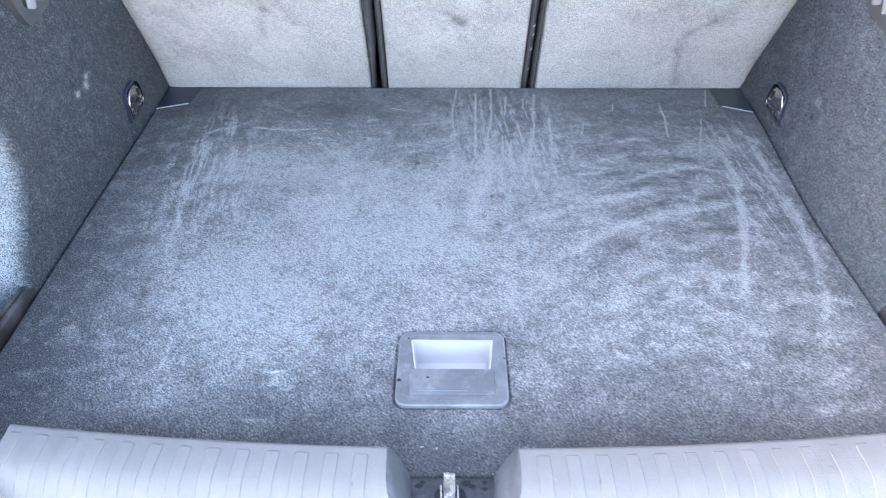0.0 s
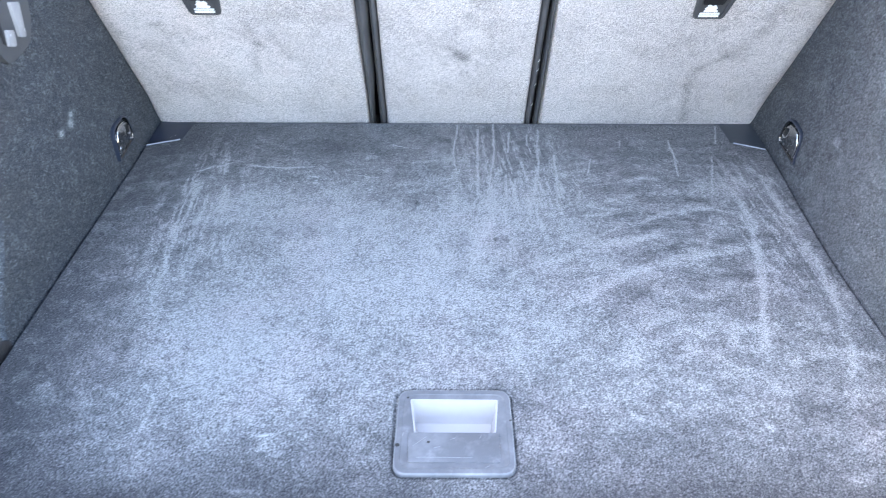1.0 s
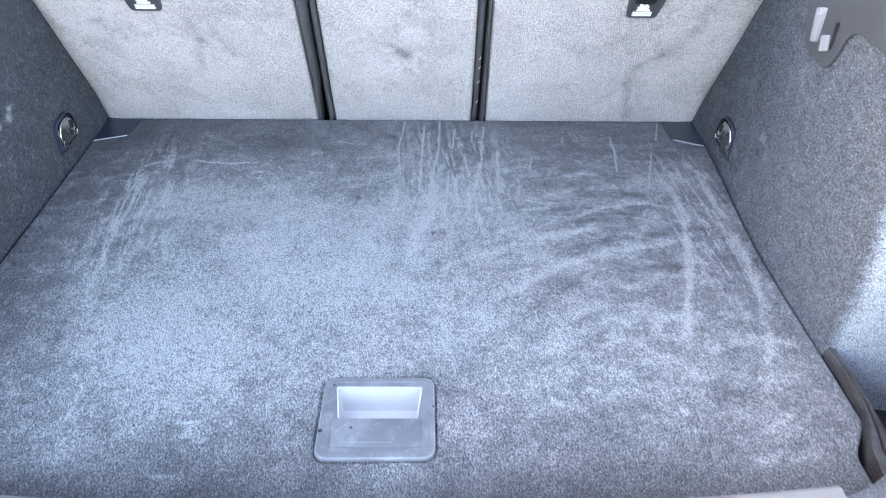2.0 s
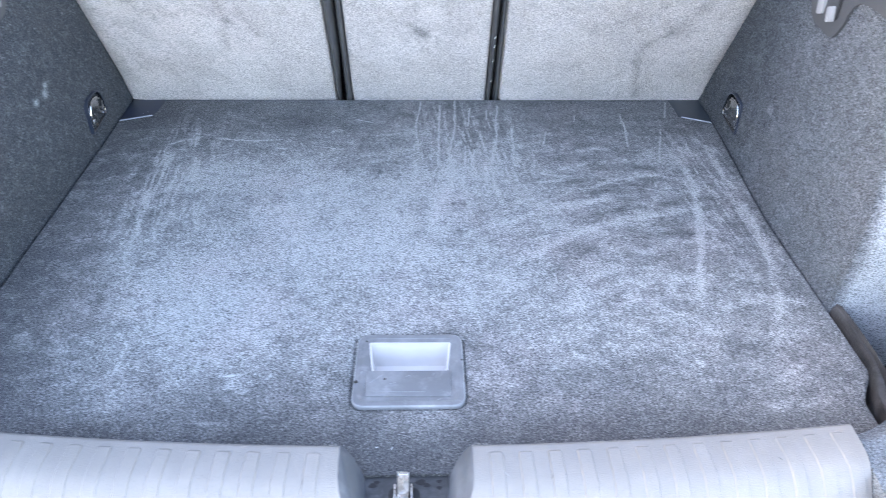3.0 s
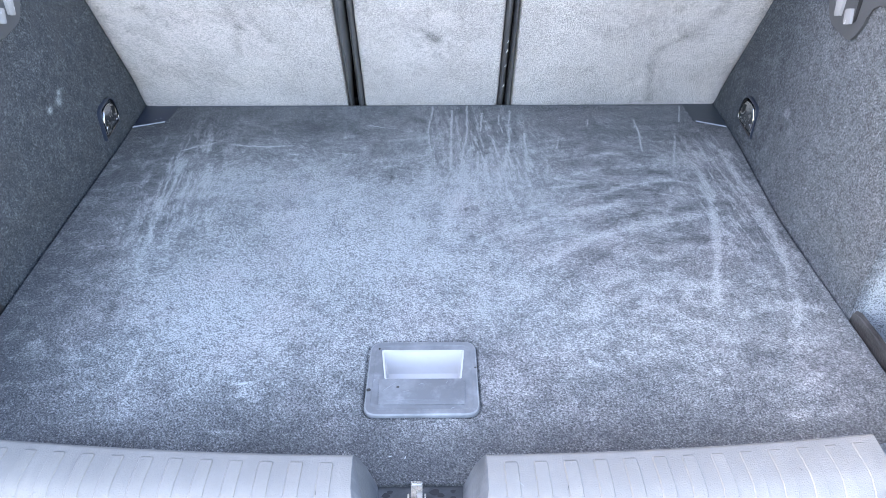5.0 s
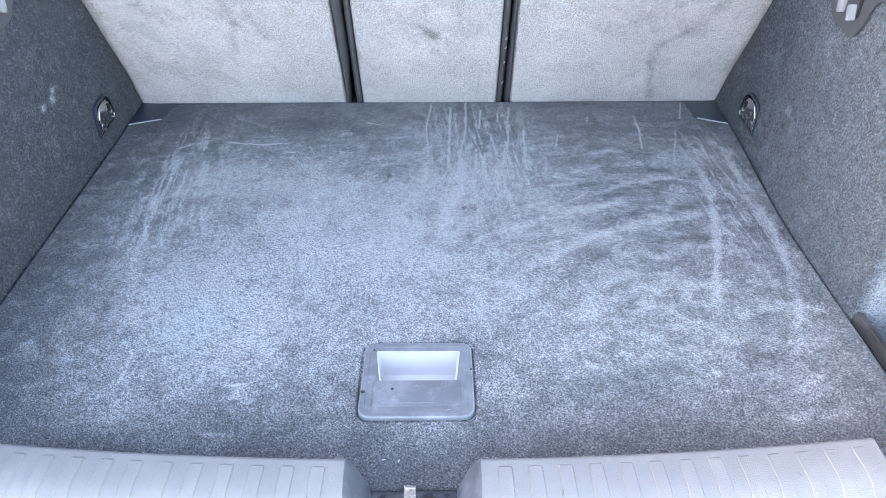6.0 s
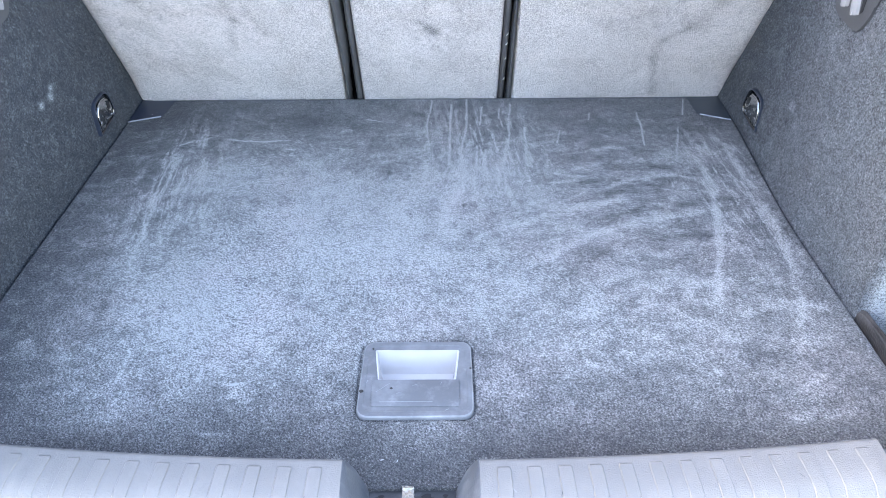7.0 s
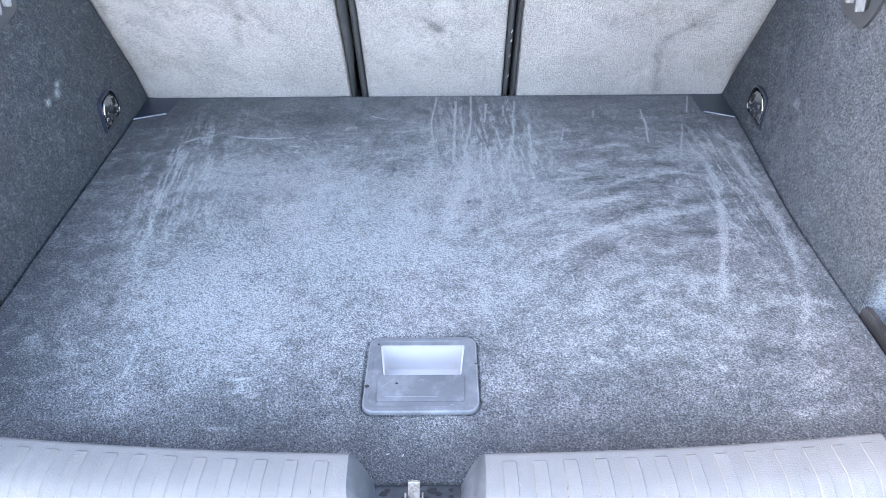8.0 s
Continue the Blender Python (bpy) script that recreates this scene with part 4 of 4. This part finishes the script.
for points in ([(0.0535, -0.7905), (0.058, -0.797), (0.063, -0.8035)], [(0.2955, -0.790), (0.2985, -0.7935)], [(0.100, -0.8035), (0.0985, -0.8075)], [(-0.106, -0.8045), (-0.106, -0.8085)]):
    pale = points[0][0] < 0.06 and points[0][0] > 0
    lift = [Vector((px, py, 0.0464 if py > -0.795 else 0.0459)) for px, py in points]
    part("scratch", tube(lift if len(lift) > 2 else [lift[0], lift[0].lerp(lift[1], 0.5), lift[1]], 0.00022, 6), SCRATCH if pale else TRAY_PLASTIC, sill, "fine pale scratch" if pale else "small dark nick")

for x, side in ((-0.079, -1), (0.035, 1)):
    for k in range(7):
        bm = bmesh.new()
        bmesh.ops.create_icosphere(bm, subdivisions=1, radius=chip_rng.uniform(0.0004, 0.0008))
        for vert in bm.verts:
            vert.co = Vector((vert.co.x * chip_rng.uniform(0.8, 1.8), vert.co.y * chip_rng.uniform(0.7, 1.3), vert.co.z * 0.5))
        chip = part("worn_chip", bm, CHIP_PLASTIC, sill, "pale frayed chip on the worn edge")
        across = x + side * chip_rng.uniform(0.0, 0.014)
        chip.location = (across, sill_back(across) - chip_rng.uniform(0.0002, 0.0022), 0.0445 + chip_rng.uniform(0.0, 0.0012))

tray = part("latch_tray", prism(rounded([(-0.088, -0.90), (0.044, -0.90), (0.044, -0.7655), (-0.088, -0.7655)], 0.004, 3), -0.03, -0.004, bevel=0.002), TRAY_PLASTIC)
tagged(tray, "dusty grey plastic tray in the latch notch", "latch tray")


STRIKER_STEEL = metal("striker_steel", (0.76, 0.74, 0.71), 0.24)


def build_latch():
    thing = empty("latch_striker", "bright steel latch striker standing in the sill notch", "latch striker", place=Matrix.Translation((-0.0250, -0.776, -0.004)))
    bar = rounded([(0.0, 0.0), (0.0, 0.0205), (-0.046, 0.0235), (-0.052, 0.016), (-0.052, 0.0)], (0.001, 0.0045, 0.005, 0.004, 0.001), 5)
    part("striker_bar", prism(bar, -0.0049, 0.0049, "x", 0.0030), STRIKER_STEEL, thing)
    part("end_cap", prism(rounded([(-0.0042, 0.0215), (0.0006, 0.0198), (0.0006, 0.006), (-0.001, 0.006)], 0.0015, 3), -0.0050, 0.0050, "x", 0.0012), STRIKER_STEEL, thing, "bent steel end")
    part("side_plate", prism(rounded([(-0.008, 0.0), (-0.008, 0.015), (-0.040, 0.015), (-0.046, 0.0)], 0.003, 3), 0.0066, 0.0080, "x"), STRIKER_STEEL, thing, "thin steel side plate")
    part("side_plate", prism(rounded([(-0.008, 0.0), (-0.008, 0.015), (-0.040, 0.015), (-0.046, 0.0)], 0.003, 3), -0.0080, -0.0066, "x"), STRIKER_STEEL, thing, "thin steel side plate")
    # flat black discs stand in for the dark openings on both sides
    for x in (-0.0085, 0.0095):
        cap = [(x + 0.005 * math.cos(2 * math.pi * k / 12), -0.012 + 0.007 * math.sin(2 * math.pi * k / 12)) for k in range(12)]
        part("dark_opening", prism(cap, 0.0, 0.003, bevel=0.0008), BLACK, thing, "black disc standing in for the dark opening beside the striker")
    return thing


build_latch()
for x, y, r in ((-0.0525, -0.7765, 0.0036), (-0.0490, -0.7735, 0.0026), (0.0070, -0.7735, 0.0024), (0.0070, -0.7800, 0.0024), (-0.0090, -0.7740, 0.0045), (-0.0040, -0.7770, 0.003)):
    blob = [(x + r * (1 + 0.25 * math.sin(3 * a + x * 900)) * math.cos(a), y + 0.7 * r * math.sin(a)) for a in [2 * math.pi * k / 12 for k in range(12)]]
    tagged(part("oil_spot", prism(blob, -0.0042, -0.0036), BLACK), "black greasy spot on the latch tray", "oil spot", "greasy spots")


# ---- carpeted ends of the sill ----
def sill_end(side, x_in, label):
    """The carpeted corner between sill and side wall: a low hump that rises outwards."""
    v, u = np.meshgrid(np.linspace(0, 1, 50), np.linspace(0, 1, 60), indexing="ij")
    x = x_in + u * 0.24
    back = sill_back(side * x_in) + 0.035 * smoothstep(0, 0.10, u * 0.24) + 0.09 * smoothstep(0.06, 0.24, u * 0.24)
    y = back - v * 0.16 - 0.002
    z = 0.040 + 0.10 * smoothstep(0.03, 0.24, u * 0.24) - 0.012 * (1 - smoothstep(0, 0.10, v)) - 0.10 * smoothstep(0.45, 1.0, v)
    x = x - 0.10 * np.clip(v * 0.16 - 0.03, 0, 0.065)
    end = sheet("sill_end", side * x, y, z, WALL_CARPET, {"dust_and_light": 0.55 * clouds(x, y, 30, 3, 2.0), "stain_and_shade": x * 0}, None, (0, 0, -0.11))
    return tagged(end, label, "carpet trim", "carpeted sill ends")


sill_end(1, 0.3775, "grey carpeted corner trim at the end of the sill")
sill_end(-1, 0.4145, "grey carpeted corner trim at the end of the sill")


# ---- lifting handle in the board ----
def build_handle():
    plate_pts = [(-0.0755, -0.590), (0.0375, -0.5905), (0.0365, -0.6920), (-0.0785, -0.6915)]
    well_pts = [(-0.0620, -0.6035), (0.0232, -0.6045), (0.0185, -0.6450), (-0.0575, -0.6442)]
    outer, inner = rounded(plate_pts, 0.013, 6), rounded(well_pts, 0.0022, 6)
    mid = (-0.0195, -0.6395)

    def scaled(loop, k, z, c=mid):
        return [(c[0] + (p[0] - c[0]) * k[0], c[1] + (p[1] - c[1]) * k[1], z) for p in loop]

    plate = part("handle_plate", rings([scaled(outer, (0.972, 0.970), 0.0026), scaled(outer, (0.90, 0.875), 0.0027), scaled(outer, (0.885, 0.86), 0.0022),
                                        scaled(inner, (1.04, 1.02), 0.0022), scaled(inner, (1.0, 1.0), 0.0012)], False), PLATE_PLASTIC, floor, "scuffed grey plastic handle plate", 25)
    well = (-0.0195, -0.6240)
    part("plate_rim", rings([scaled(outer, (1, 1), -0.003), scaled(outer, (1, 1), 0.0008), scaled(outer, (0.994, 0.993), 0.0020), scaled(outer, (0.985, 0.983), 0.0026), scaled(outer, (0.970, 0.968), 0.0026)], False), RIM_PLASTIC, plate, "pale rounded rim", 60)
    part("handle_cup", rings([scaled(inner, (1, 1), 0.0010), scaled(inner, (0.985, 0.96), -0.001, well), scaled(inner, (0.95, 0.80), -0.020, well), scaled(inner, (0.90, 0.62), -0.025, well)]), LIT_CUP_PLASTIC, plate, "smooth finger recess, the light on its slopes put into a pale colour")
    part("cup_rim", rings([scaled(inner, (1.04, 1.02), 0.0020), scaled(inner, (1.033, 1.015), 0.0031), scaled(inner, (1.0, 0.995), 0.0031), scaled(inner, (0.99, 0.985), 0.0005, well)], False), LIT_CUP_PLASTIC, plate, "pale thin rim")
    grip = rounded([(-0.0648, -0.6446), (0.0236, -0.6452), (0.0218, -0.6795), (-0.0640, -0.6785)], 0.002, 3)
    part("handle_grip", prism(grip, 0.0010, 0.0034, bevel=0.0007), PLATE_PLASTIC, plate, "scratched flat grip lip")
    for ax, ay, bx, by, z in ((-0.060, -0.661, -0.047, -0.650, 0.0037), (0.004, -0.652, 0.0055, -0.649, 0.0037), (-0.024, -0.6535, -0.019, -0.6515, 0.0037), (-0.040, -0.663, -0.034, -0.6615, 0.0037),
                              (-0.056, -0.6735, -0.004, -0.6742, 0.0037), (-0.0712, -0.614, -0.0703, -0.606, 0.0023), (-0.0700, -0.648, -0.0695, -0.644, 0.0023), (0.0315, -0.664, 0.0310, -0.655, 0.0023), (0.008, -0.6838, 0.012, -0.6820, 0.0023)):
        a, b = Vector((ax, ay, z)), Vector((bx, by, z))
        part("scratch", tube([a, a.lerp(b, 0.4) + Vector((0.0002, 0.0002, 0)), b], 0.00030, 6), SCRATCH, plate, "fine pale scratch")


build_handle()
for k, (x, y) in enumerate(((-0.066, -0.6010), (-0.045, -0.6560), (-0.0745, -0.6590), (0.0352, -0.6300))):
    r = 0.0013 + 0.0004 * (k % 3)
    bm = bmesh.new()
    bmesh.ops.create_icosphere(bm, subdivisions=1, radius=r)
    for vert in bm.verts:
        vert.co = Vector((vert.co.x * (1 + 0.3 * math.sin(k)), vert.co.y, vert.co.z * 0.5))
    crumb = part("crumb", bm, CRUMB)
    crumb.location = (x, y, 0.0030)
    tagged(crumb, "tiny dark crumb of dirt on the handle plate", "crumb", "dirt crumbs")


# ---- fluff and chips ----
def fluff(x, y, z, size, turn, where):
    bm = bmesh.new()
    bmesh.ops.create_icosphere(bm, subdivisions=2, radius=size)
    for vert in bm.verts:
        vert.co = Vector((vert.co.x * 1.5 + 0.1 * size * math.sin(900 * vert.co.y), vert.co.y * 0.5, vert.co.z * 0.25))
    ob = part("fluff", bm, FLUFF)
    ob.location, ob.rotation_euler = (x, y, z), (0, 0, radians(turn))
    return tagged(ob, where, "fluff", "bits of fluff")


fluff(-0.203, -0.6465, 0.0011, 0.0036, 8, "small white bit of fluff on the boot carpet")
for x, y, turn in ((-0.050, -0.7385, 20), (-0.036, -0.7400, 70), (-0.226, -0.1795, -5), (-0.214, -0.186, 12)):
    fluff(x, y, 0.0008, 0.0012 if y < -0.5 else 0.0022, turn, "tiny pale speck of fluff on the boot carpet")
for x, y, turn in ((-0.466, -0.052, 30), (-0.460, -0.046, -20)):
    fluff(x, y, -0.0010, 0.0007, turn, "tiny pale dust speck on the corner trim")


def strip_chip(v, tilt):
    """A pale crescent scratched into the seat's edging."""
    middle = 0.1163 - 0.029 * v
    path = [(middle + 0.0028 * math.cos(a), v + 0.0034 * math.sin(a) + tilt * math.cos(a), 0.0010) for a in [math.pi * (-0.45 + 0.1 * k) for k in range(7)]]
    return part("chip", tube(path, 0.0006, 6), WHITE_PRINT, seat_mid, "pale crescent scratch")


for height, tilt in ((0.165, 0.0008), (0.143, 0.0012), (0.108, 0.0005), (0.055, 0.0015)):
    strip_chip(height, tilt)
